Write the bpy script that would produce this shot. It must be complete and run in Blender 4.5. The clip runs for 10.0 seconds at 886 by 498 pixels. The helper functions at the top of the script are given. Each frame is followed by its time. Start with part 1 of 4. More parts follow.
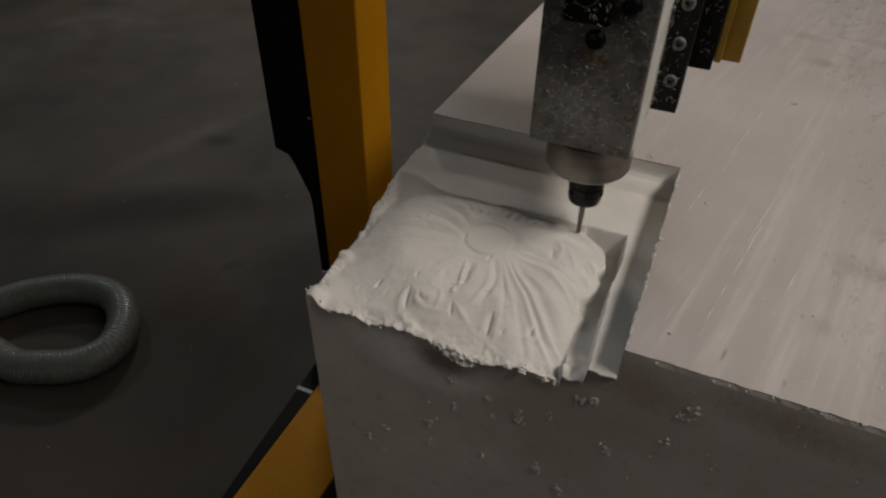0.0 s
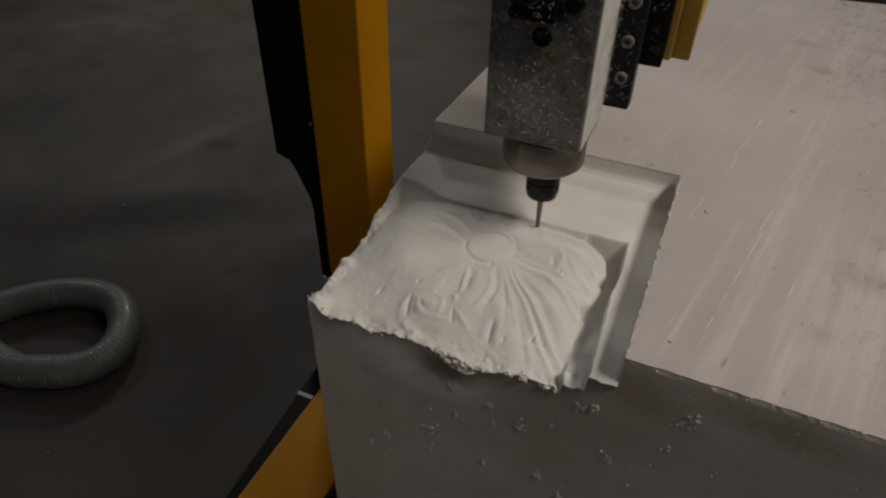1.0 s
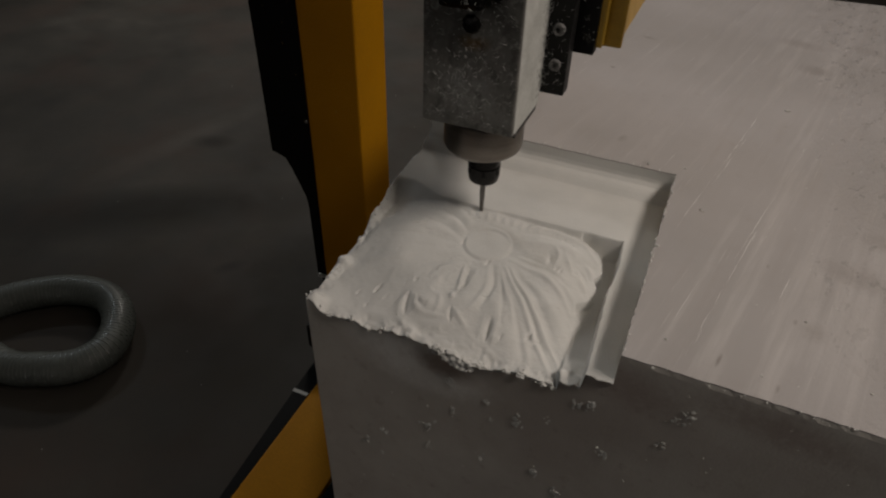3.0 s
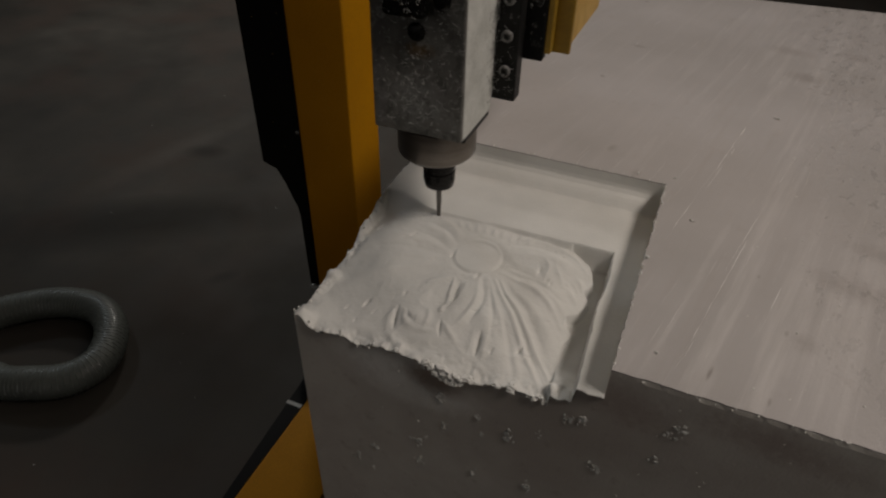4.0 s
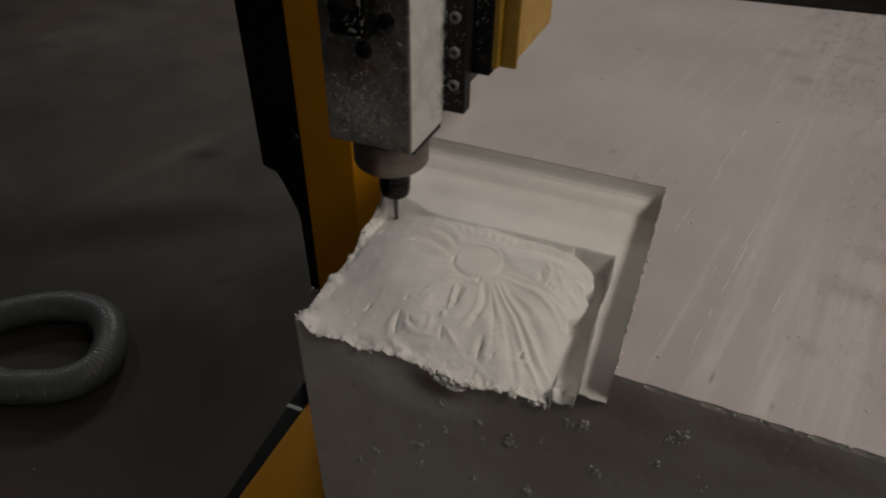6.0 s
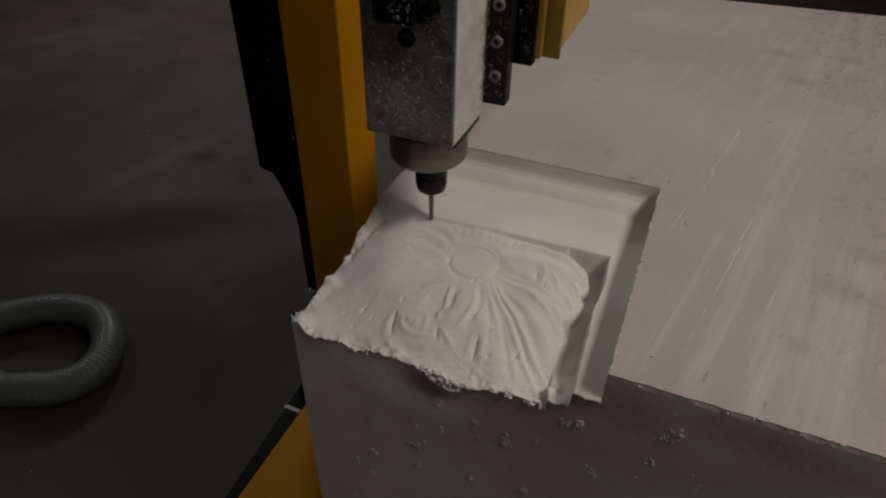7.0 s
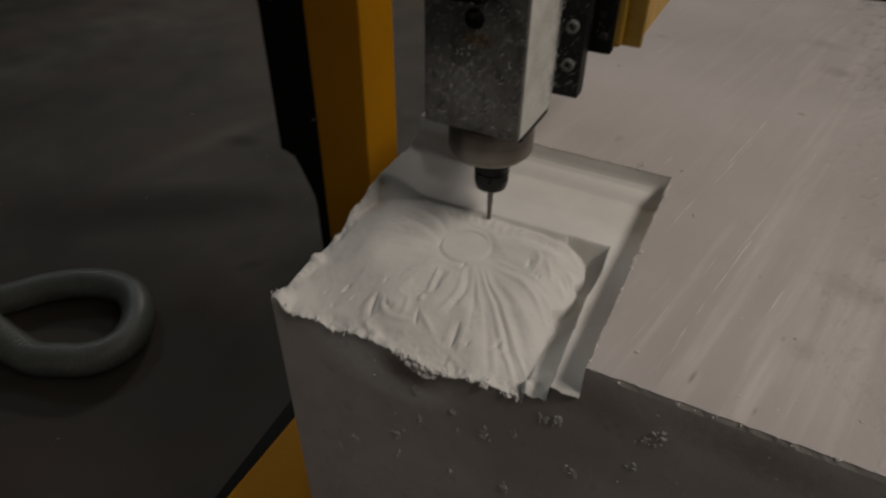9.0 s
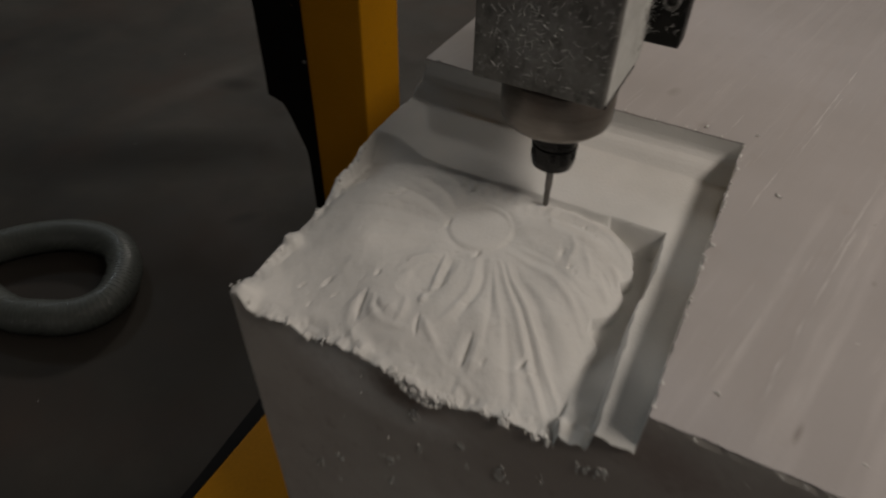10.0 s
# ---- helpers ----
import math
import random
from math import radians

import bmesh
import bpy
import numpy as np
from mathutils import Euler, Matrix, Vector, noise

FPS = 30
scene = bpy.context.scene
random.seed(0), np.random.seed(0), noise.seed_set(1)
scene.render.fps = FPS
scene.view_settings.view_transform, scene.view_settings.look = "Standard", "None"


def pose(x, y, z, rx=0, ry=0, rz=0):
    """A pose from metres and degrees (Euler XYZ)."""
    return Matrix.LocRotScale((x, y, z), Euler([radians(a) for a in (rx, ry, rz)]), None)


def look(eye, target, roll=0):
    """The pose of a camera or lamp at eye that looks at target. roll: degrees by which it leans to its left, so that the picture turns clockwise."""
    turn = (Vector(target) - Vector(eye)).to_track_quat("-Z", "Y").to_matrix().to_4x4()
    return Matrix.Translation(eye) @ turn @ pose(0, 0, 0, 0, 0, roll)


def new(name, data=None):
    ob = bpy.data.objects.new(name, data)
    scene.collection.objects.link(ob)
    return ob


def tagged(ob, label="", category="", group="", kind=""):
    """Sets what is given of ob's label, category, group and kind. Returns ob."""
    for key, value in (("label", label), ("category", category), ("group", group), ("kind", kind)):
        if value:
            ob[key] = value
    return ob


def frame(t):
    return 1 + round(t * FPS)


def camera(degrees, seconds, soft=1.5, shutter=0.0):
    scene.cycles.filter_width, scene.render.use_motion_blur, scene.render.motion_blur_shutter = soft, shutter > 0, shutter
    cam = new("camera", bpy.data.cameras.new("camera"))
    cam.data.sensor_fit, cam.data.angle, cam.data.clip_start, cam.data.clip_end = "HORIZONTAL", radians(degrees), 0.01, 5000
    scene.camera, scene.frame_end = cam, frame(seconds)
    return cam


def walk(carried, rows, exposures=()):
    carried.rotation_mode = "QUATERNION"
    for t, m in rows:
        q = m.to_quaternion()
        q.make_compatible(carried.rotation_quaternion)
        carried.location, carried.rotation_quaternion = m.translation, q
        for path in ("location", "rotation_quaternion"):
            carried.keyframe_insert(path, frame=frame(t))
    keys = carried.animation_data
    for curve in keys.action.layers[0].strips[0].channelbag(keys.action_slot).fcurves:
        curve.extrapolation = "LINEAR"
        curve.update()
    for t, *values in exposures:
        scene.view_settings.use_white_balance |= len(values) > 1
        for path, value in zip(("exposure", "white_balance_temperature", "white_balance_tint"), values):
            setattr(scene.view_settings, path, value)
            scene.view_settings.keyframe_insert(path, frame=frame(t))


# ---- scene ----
cam = camera(67.8, 10.0, soft=2.2, shutter=0.7)

PATH = [
    (0, (0.3322, -0.4104, 1.7595), (-0.2848, 1.0241, 0.5100), 1.07),
    (0.5, (0.3305, -0.4108, 1.7606), (-0.2824, 1.0331, 0.5199), 1.61),
    (1, (0.3308, -0.4112, 1.7646), (-0.2892, 1.0299, 0.5241), 1.14),
    (1.5, (0.3320, -0.4105, 1.7641), (-0.2786, 1.0192, 0.5059), 1.13),
    (2, (0.3309, -0.4122, 1.7666), (-0.2651, 1.0248, 0.5096), 1.58),
    (2.5, (0.3281, -0.4155, 1.7676), (-0.2644, 1.0318, 0.5208), 2.20),
    (2.7, (0.3281, -0.4164, 1.7673), (-0.2703, 1.0279, 0.5199), 1.90),
    (3.8, (0.3309, -0.4072, 1.7706), (-0.2648, 1.0472, 0.5337), 1.34),
    (4, (0.3316, -0.4044, 1.7705), (-0.2629, 1.0553, 0.5392), 1.31),
    (4.5, (0.3307, -0.4032, 1.7709), (-0.2569, 1.0580, 0.5381), 1.52),
    (5, (0.3302, -0.4029, 1.7721), (-0.2616, 1.0603, 0.5437), 1.19),
    (5.5, (0.3284, -0.4045, 1.7733), (-0.2634, 1.0559, 0.5417), 1.33),
    (5.7, (0.3286, -0.4032, 1.7717), (-0.2671, 1.0592, 0.5442), 1.21),
    (6.8, (0.3313, -0.4046, 1.7757), (-0.2584, 1.0610, 0.5491), 0.98),
    (7, (0.3320, -0.4050, 1.7755), (-0.2557, 1.0621, 0.5498), 1.05),
    (7.5, (0.3330, -0.4069, 1.7782), (-0.2554, 1.0703, 0.5651), 1.03),
    (8, (0.3368, -0.4099, 1.7778), (-0.2445, 1.0771, 0.5733), 1.17),
    (8.3, (0.3399, -0.4084, 1.7745), (-0.2361, 1.0819, 0.5715), 1.57),
    (8.5, (0.3453, -0.3985, 1.7689), (-0.2397, 1.0955, 0.5748), 1.30),
    (8.7, (0.3548, -0.3875, 1.7575), (-0.2495, 1.1021, 0.5676), 1.63),
    (9, (0.3791, -0.3659, 1.7445), (-0.3259, 1.0396, 0.5085), 0.73),
    (9.2, (0.3921, -0.3529, 1.7362), (-0.3709, 1.0132, 0.4905), 0.38),
    (9.5, (0.3794, -0.3235, 1.7200), (-0.3756, 1.0043, 0.4290), 0.49),
    (9.7, (0.3532, -0.2954, 1.7006), (-0.3730, 1.0123, 0.3730), 1.07),
    (10, (0.3131, -0.2444, 1.6725), (-0.3534, 1.0666, 0.3170), 1.54),
]
walk(cam, [(t, look(eye, target, roll)) for t, eye, target, roll in PATH],
     exposures=[(0, 0.24), (1, 0.24), (1.8, 0.04), (2.5, -0.08), (8.5, -0.08), (10, -0.1)])

ZT = 1.35                     # height of the uncut top of the foam block
BED_Z = 0.70                  # top of the machine bed

# ---- light ----
world = bpy.data.worlds.new("world")
scene.world = world
world.use_nodes = True
world.node_tree.nodes["Background"].inputs[0].default_value = (0.55, 0.6, 0.7, 1)
world.node_tree.nodes["Background"].inputs[1].default_value = 0.02


def area_lamp(name, eye, target, size, power, colour):
    data = bpy.data.lights.new(name, "AREA")
    data.shape, data.size, data.size_y = "RECTANGLE", size[0], size[1]
    data.energy, data.color = power, colour
    ob = new(name, data)
    ob.matrix_world = look(eye, target)
    return ob


area_lamp("right_ceiling_lamp", (2.18, 0.02, 3.88), (0.25, 0.2, 1.3), (1.9, 0.60), 47, (1.0, 0.89, 0.79))
# added fill that only brightens the far floor; no known fixture
area_lamp("back_floor_fill", (-3.3, 5.7, 3.7), (-2.6, 3.6, 0.0), (0.8, 0.5), 72, (1.0, 0.93, 0.84))
area_lamp("west_ceiling_lamp", (-5.6, 3.24, 4.5), (0.0, 0.5, 1.2), (0.5, 0.5), 26, (0.80, 0.91, 1.0))
# added fill without a fixture, low in front, to lift the block's front face
area_lamp("front_fill", (-1.6, -5.4, 1.9), (0.1, 0.0, 1.1), (1.4, 0.8), 8, (1.0, 0.97, 0.93))
area_lamp("rear_ceiling_lamp", (0.6, 3.2, 4.4), (0.3, 0.3, 1.3), (0.6, 0.4), 9, (1.0, 0.90, 0.78))


# ---- materials ----
def material(name):
    m = bpy.data.materials.new(name)
    m.use_nodes = True
    return m, m.node_tree, m.node_tree.nodes["Principled BSDF"]


def node(tree, kind, **values):
    n = tree.nodes.new(kind)
    for key, value in values.items():
        n.inputs[key.replace("_", " ")].default_value = value
    return n


def coords(tree, scale=(1, 1, 1), turn=(0, 0, 0)):
    c = tree.nodes.new("ShaderNodeTexCoord")
    m = tree.nodes.new("ShaderNodeMapping")
    m.vector_type = "TEXTURE"
    m.inputs["Scale"].default_value = [1 / v for v in scale]
    m.inputs["Rotation"].default_value = [-radians(a) for a in turn]
    tree.links.new(c.outputs["Object"], m.inputs["Vector"])
    return m.outputs[0]


def noise_tex(tree, vector, scale, detail=4, rough=0.55):
    n = node(tree, "ShaderNodeTexNoise", Scale=scale, Detail=detail, Roughness=rough)
    tree.links.new(vector, n.inputs["Vector"])
    return n.outputs["Fac"]


def ramp(tree, fac, *stops):
    r = tree.nodes.new("ShaderNodeValToRGB")
    el = r.color_ramp.elements
    while len(el) < len(stops):
        el.new(0.5)
    for e, (p, c) in zip(el, stops):
        e.position = p
        e.color = (*c, 1) if len(c) == 3 else c
    tree.links.new(fac, r.inputs[0])
    return r.outputs[0]


def mix(tree, fac, a, b, kind="MIX"):
    m = tree.nodes.new("ShaderNodeMix")
    m.data_type, m.blend_type = "RGBA", kind
    for value, slot in ((fac, m.inputs[0]), (a, m.inputs[6]), (b, m.inputs[7])):
        if isinstance(value, (int, float)):
            slot.default_value = value
        elif isinstance(value, tuple):
            slot.default_value = (*value, 1)
        else:
            tree.links.new(value, slot)
    return m.outputs[2]


def bump(tree, bsdf, height, strength, distance, before=None):
    b = node(tree, "ShaderNodeBump", Strength=strength, Distance=distance)
    tree.links.new(height, b.inputs["Height"])
    if before is not None:
        tree.links.new(before, b.inputs["Normal"])
    tree.links.new(b.outputs[0], bsdf.inputs["Normal"])
    return b.outputs[0]


def grey(v):
    return (v, v, v)


def mat_simple(name, dark, light, scale, rough, metal=0.0, relief=0.3, depth=0.001, stretch=(1, 1, 1), fine=300):
    m, tree, bsdf = material(name)
    v = coords(tree, stretch)
    big = noise_tex(tree, v, scale, 5)
    small = noise_tex(tree, v, fine, 3)
    col = ramp(tree, big, (0.3, dark), (0.7, light))
    col = mix(tree, 0.25, col, ramp(tree, small, (0.3, grey(0.35)), (0.7, grey(0.75))), "OVERLAY")
    tree.links.new(col, bsdf.inputs["Base Color"])
    bsdf.inputs["Metallic"].default_value = metal
    tree.links.new(ramp(tree, small, (0.2, grey(max(rough - 0.1, 0.05))), (0.8, grey(min(rough + 0.12, 1)))), bsdf.inputs["Roughness"])
    bump(tree, bsdf, small, relief, depth)
    return m


def stain_or_shade(tree, at, size, turn=0.0, break_up=14.0, amount=1.0):
    """A ragged mask round one spot, for stains and painted shade, from 0 to its amount."""
    c = tree.nodes.new("ShaderNodeTexCoord")
    m = tree.nodes.new("ShaderNodeMapping")
    m.vector_type = "TEXTURE"
    m.inputs["Location"].default_value, m.inputs["Scale"].default_value = at, size
    m.inputs["Rotation"].default_value = turn if isinstance(turn, tuple) else (0, turn, 0)
    tree.links.new(c.outputs["Object"], m.inputs["Vector"])
    g = tree.nodes.new("ShaderNodeTexGradient")
    g.gradient_type = "SPHERICAL"
    tree.links.new(m.outputs[0], g.inputs[0])
    n = noise_tex(tree, coords(tree), break_up, 5, 0.6)
    mul = tree.nodes.new("ShaderNodeMath")
    mul.operation = "MULTIPLY"
    tree.links.new(g.outputs["Fac"], mul.inputs[0]), tree.links.new(n, mul.inputs[1])
    return ramp(tree, mul.outputs[0], (0.08, grey(0)), (0.40, grey(amount)))


def mat_cut_foam():
    """Fresh-cut white foam: fine beads and tool lines."""
    m, tree, bsdf = material("fresh_cut_foam")
    v = coords(tree)
    beads = node(tree, "ShaderNodeTexVoronoi", Scale=420.0)
    tree.links.new(v, beads.inputs["Vector"])
    soft = noise_tex(tree, v, 18, 4)
    lines = noise_tex(tree, coords(tree, (60, 900, 60)), 1.0, 2)
    col = ramp(tree, soft, (0.3, (0.70, 0.695, 0.67)), (0.7, (0.78, 0.77, 0.745)))
    tree.links.new(col, bsdf.inputs["Base Color"])
    bsdf.inputs["Roughness"].default_value = 0.85
    bsdf.inputs["Specular IOR Level"].default_value = 0.2
    n = bump(tree, bsdf, beads.outputs["Distance"], 0.25, 0.0006)
    bump(tree, bsdf, lines, 0.25, 0.0006, n)
    return m


def mat_slab_foam():
    """Aged skin of the block: greyish pink, streaked by handling, faint scratches."""
    m, tree, bsdf = material("handled_foam_skin")
    v = coords(tree)
    soft = noise_tex(tree, v, 4.5, 6)
    streak = noise_tex(tree, coords(tree, (48, 3, 30), (0, 0, 12)), 1.0, 5, 0.6)
    hair = noise_tex(tree, coords(tree, (420, 9, 30), (0, 0, 12)), 1.0, 3, 0.6)
    spots = noise_tex(tree, v, 38, 4, 0.6)
    fine = noise_tex(tree, v, 420, 2)
    crinkle = noise_tex(tree, coords(tree, (1, 0.45, 1), (0, 0, 12)), 75, 5, 0.6)
    sep = tree.nodes.new("ShaderNodeSeparateXYZ")
    tree.links.new(v, sep.inputs[0])
    far = ramp(tree, sep.outputs[0], (0.36, grey(0.0)), (0.58, grey(1.0)))
    lane = ramp(tree, sep.outputs[0], (0.24, grey(0.25)), (0.36, grey(1.0)))
    patch = mix(tree, 0.55, noise_tex(tree, v, 7, 3, 0.5), far)
    col = ramp(tree, soft, (0.3, (0.435, 0.408, 0.400)), (0.7, (0.525, 0.495, 0.495)))
    col = mix(tree, mix(tree, 1.0, ramp(tree, streak, (0.52, grey(0)), (0.72, grey(0.35))), lane, "MULTIPLY"), col, (0.78, 0.74, 0.73))
    col = mix(tree, mix(tree, 1.0, ramp(tree, streak, (0.30, grey(0.4)), (0.42, grey(0))), lane, "MULTIPLY"), col, (0.44, 0.40, 0.385))
    col = mix(tree, ramp(tree, hair, (0.66, grey(0)), (0.76, grey(0.4))), col, (0.84, 0.81, 0.80))
    col = mix(tree, ramp(tree, spots, (0.62, grey(0)), (0.72, grey(0.3))), col, (0.42, 0.375, 0.355))
    worn = mix(tree, 1.0, ramp(tree, noise_tex(tree, coords(tree, (1, 0.55, 1), (0, 0, 12)), 48, 4, 0.65), (0.50, grey(0)), (0.66, grey(0.12))), far, "MULTIPLY")
    col = mix(tree, worn, col, (0.43, 0.385, 0.365))
    up = ZT - BED_Z
    for x, y, rx, ry, amount in ((0.461, 0.85, 0.06, 0.030, 0.6), (0.478, 0.737, 0.04, 0.03, 0.6), (0.564, 0.867, 0.04, 0.03, 0.5), (0.52, 0.20, 0.06, 0.03, 0.55), (0.56, 0.27, 0.06, 0.025, 0.6),
                                 (0.216, 0.76, 0.02, 0.008, 0.8), (0.185, 0.606, 0.006, 0.006, 1.0), (0.188, 1.015, 0.008, 0.006, 1.0), (0.246, 0.381, 0.008, 0.016, 0.7), (0.286, 0.329, 0.008, 0.02, 0.6),
                                 (0.400, 0.030, 0.0026, 0.013, 1.2), (0.4474, 0.0171, 0.0024, 0.008, 0.8), (0.4595, 0.1074, 0.003, 0.007, 0.7), (0.433, 0.182, 0.0025, 0.005, 0.7), (0.475, 0.10, 0.016, 0.02, 0.5)):
        col = mix(tree, stain_or_shade(tree, (x, y, up), (rx, ry, 0.02), (0, 0, -0.2), 140, min(1.0, amount * 0.65)), col, (0.27, 0.235, 0.22))
    tree.links.new(col, bsdf.inputs["Base Color"])
    gloss = mix(tree, ramp(tree, patch, (0.45, grey(0)), (0.6, grey(1))), ramp(tree, streak, (0.35, grey(0.55)), (0.7, grey(0.30))), ramp(tree, crinkle, (0.35, grey(0.5)), (0.65, grey(0.22))))
    gloss = mix(tree, ramp(tree, sep.outputs[0], (0.24, grey(0)), (0.36, grey(1))), grey(0.62), gloss)
    tree.links.new(gloss, bsdf.inputs["Roughness"])
    n = bump(tree, bsdf, streak, 0.4, 0.003)
    n = bump(tree, bsdf, mix(tree, ramp(tree, patch, (0.42, grey(0.15)), (0.62, grey(1))), grey(0.5), crinkle), 1.0, 0.0018, n)
    film = noise_tex(tree, coords(tree, (1, 0.7, 1)), 210, 3, 0.6)
    n = bump(tree, bsdf, mix(tree, ramp(tree, patch, (0.46, grey(0.0)), (0.62, grey(1))), grey(0.5), film), 1.0, 0.0016, n)
    n = bump(tree, bsdf, hair, 0.3, 0.0008, n)
    bump(tree, bsdf, fine, 0.2, 0.0006, n)
    return m


def mat_side_foam():
    """Sawn side of the block: duller grey-beige with faint pits."""
    m, tree, bsdf = material("sawn_foam_side")
    v = coords(tree)
    soft = noise_tex(tree, v, 6, 6)
    spots = noise_tex(tree, v, 55, 4, 0.6)
    fine = noise_tex(tree, v, 380, 2)
    col = ramp(tree, soft, (0.3, (0.61, 0.58, 0.54)), (0.7, (0.72, 0.69, 0.645)))
    col = mix(tree, ramp(tree, spots, (0.58, grey(0)), (0.72, grey(0.5))), col, (0.42, 0.36, 0.33))
    col = mix(tree, ramp(tree, noise_tex(tree, v, 17, 5, 0.6), (0.35, grey(0.35)), (0.6, grey(0))), col, (0.50, 0.45, 0.42))
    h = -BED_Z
    # two broad clouds, browner and darker than the foam round them
    col = mix(tree, stain_or_shade(tree, (0.30, 0, 1.24 + h), (0.26, 0.05, 0.20), 0.1, 9, 0.42), col, (0.40, 0.335, 0.295))
    col = mix(tree, stain_or_shade(tree, (0.62, 0, 1.22 + h), (0.26, 0.05, 0.20), 0.1, 9, 0.42), col, (0.40, 0.335, 0.295))
    col = mix(tree, stain_or_shade(tree, (0.105, 0, 1.258 + h), (0.085, 0.05, 0.055), 0.35, 60, 0.9), col, (0.90, 0.89, 0.87))
    col = mix(tree, stain_or_shade(tree, (0.150, 0, 1.234 + h), (0.090, 0.05, 0.036), -0.1, 70, 0.8), col, (0.88, 0.86, 0.83))
    col = mix(tree, stain_or_shade(tree, (0.160, 0, 1.258 + h), (0.050, 0.05, 0.024), 0.2, 70, 0.7), col, (0.30, 0.21, 0.17))
    col = mix(tree, stain_or_shade(tree, (0.330, 0, 1.315 + h), (0.10, 0.05, 0.036), 0.25, 110, 0.5), col, (0.34, 0.26, 0.23))
    col = mix(tree, stain_or_shade(tree, (0.460, 0, 1.322 + h), (0.12, 0.05, 0.030), 0.1, 110, 0.5), col, (0.34, 0.26, 0.23))
    tree.links.new(col, bsdf.inputs["Base Color"])
    bsdf.inputs["Roughness"].default_value = 0.8
    n = bump(tree, bsdf, spots, 0.25, 0.002)
    bump(tree, bsdf, fine, 0.3, 0.0008, n)
    return m


def mat_concrete():
    m, tree, bsdf = material("worn_concrete")
    v = coords(tree)
    big = noise_tex(tree, v, 1.1, 6, 0.6)
    mid = noise_tex(tree, v, 5.0, 6, 0.6)
    fine = noise_tex(tree, v, 160, 3)
    col = ramp(tree, big, (0.3, (0.030, 0.0275, 0.024)), (0.7, (0.078, 0.071, 0.062)))
    col = mix(tree, 0.5, col, ramp(tree, mid, (0.3, grey(0.3)), (0.7, grey(0.7))), "OVERLAY")
    patches = noise_tex(tree, v, 1.9, 5)
    col = mix(tree, ramp(tree, patches, (0.48, grey(0)), (0.66, grey(0.6))), col, (0.070, 0.050, 0.041))
    # dark band and broad patch paint shade into the floor; worn streak, small spills
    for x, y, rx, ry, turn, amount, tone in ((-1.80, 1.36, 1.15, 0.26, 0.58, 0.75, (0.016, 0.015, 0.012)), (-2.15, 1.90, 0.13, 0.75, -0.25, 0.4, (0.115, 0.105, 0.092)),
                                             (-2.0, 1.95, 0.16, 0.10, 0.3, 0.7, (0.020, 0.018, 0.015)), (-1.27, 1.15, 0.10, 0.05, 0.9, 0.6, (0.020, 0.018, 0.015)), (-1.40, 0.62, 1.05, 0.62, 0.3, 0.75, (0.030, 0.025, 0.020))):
        col = mix(tree, stain_or_shade(tree, (x, y, 0.0), (rx, ry, 0.3), (0, 0, turn), 2.2, amount), col, tone)
    tree.links.new(col, bsdf.inputs["Base Color"])
    tree.links.new(ramp(tree, mid, (0.3, grey(0.62)), (0.7, grey(0.85))), bsdf.inputs["Roughness"])
    bsdf.inputs["Specular IOR Level"].default_value = 0.22
    n = bump(tree, bsdf, mid, 0.1, 0.004)
    bump(tree, bsdf, fine, 0.2, 0.001, n)
    return m


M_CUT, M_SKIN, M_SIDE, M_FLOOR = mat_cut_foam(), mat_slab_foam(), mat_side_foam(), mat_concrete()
M_WALL = mat_simple("painted_wall", (0.15, 0.145, 0.135), (0.19, 0.185, 0.175), 2, 0.8)
M_YELLOW = mat_simple("yellow_powder_coat", (0.46, 0.200, 0.003), (0.55, 0.245, 0.004), 5, 0.45, relief=0.12, depth=0.0006)
M_YELLOW.node_tree.nodes["Principled BSDF"].inputs["Specular IOR Level"].default_value = 0.14
M_BLACK = mat_simple("black_powder_coat", (0.003, 0.003, 0.003), (0.006, 0.0055, 0.005), 8, 0.65, relief=0.1)
M_BLACK.node_tree.nodes["Principled BSDF"].inputs["Specular IOR Level"].default_value = 0.15
M_RAIL = mat_simple("oiled_black_steel", (0.005, 0.005, 0.005), (0.014, 0.0135, 0.013), 40, 0.5, 0.0)
M_RAIL.node_tree.nodes["Principled BSDF"].inputs["Specular IOR Level"].default_value = 0.25
M_ALU = mat_simple("dusty_machined_aluminium", (0.17, 0.165, 0.155), (0.36, 0.35, 0.335), 22, 0.55, 0.25, 0.35, 0.0008)
M_FACE = mat_simple("dusty_aluminium_dark_top", (0.135, 0.13, 0.12), (0.285, 0.28, 0.262), 22, 0.55, 0.25, 0.35, 0.0008)
face_tree = M_FACE.node_tree
face_bsdf = face_tree.nodes["Principled BSDF"]
face_col = face_bsdf.inputs["Base Color"].links[0].from_socket
# face colour goes darker towards the top, round the socket
face_col = mix(face_tree, stain_or_shade(face_tree, (-0.016, -0.043, 0.318), (0.13, 0.05, 0.175), 0.0, 30, 0.98), face_col, (0.022, 0.021, 0.017))
face_col = mix(face_tree, stain_or_shade(face_tree, (-0.004, -0.043, 0.219), (0.022, 0.05, 0.012), 0.0, 90, 0.9), face_col, (0.13, 0.075, 0.02))
face_col = mix(face_tree, stain_or_shade(face_tree, (-0.012, -0.043, 0.168), (0.048, 0.05, 0.040), 0.0, 160, 0.5), face_col, (0.42, 0.42, 0.41))
blot = noise_tex(face_tree, coords(face_tree, (1, 1, 0.6)), 95, 4, 0.6)
face_col = mix(face_tree, ramp(face_tree, blot, (0.36, grey(0.5)), (0.48, grey(0))), face_col, (0.055, 0.052, 0.044))
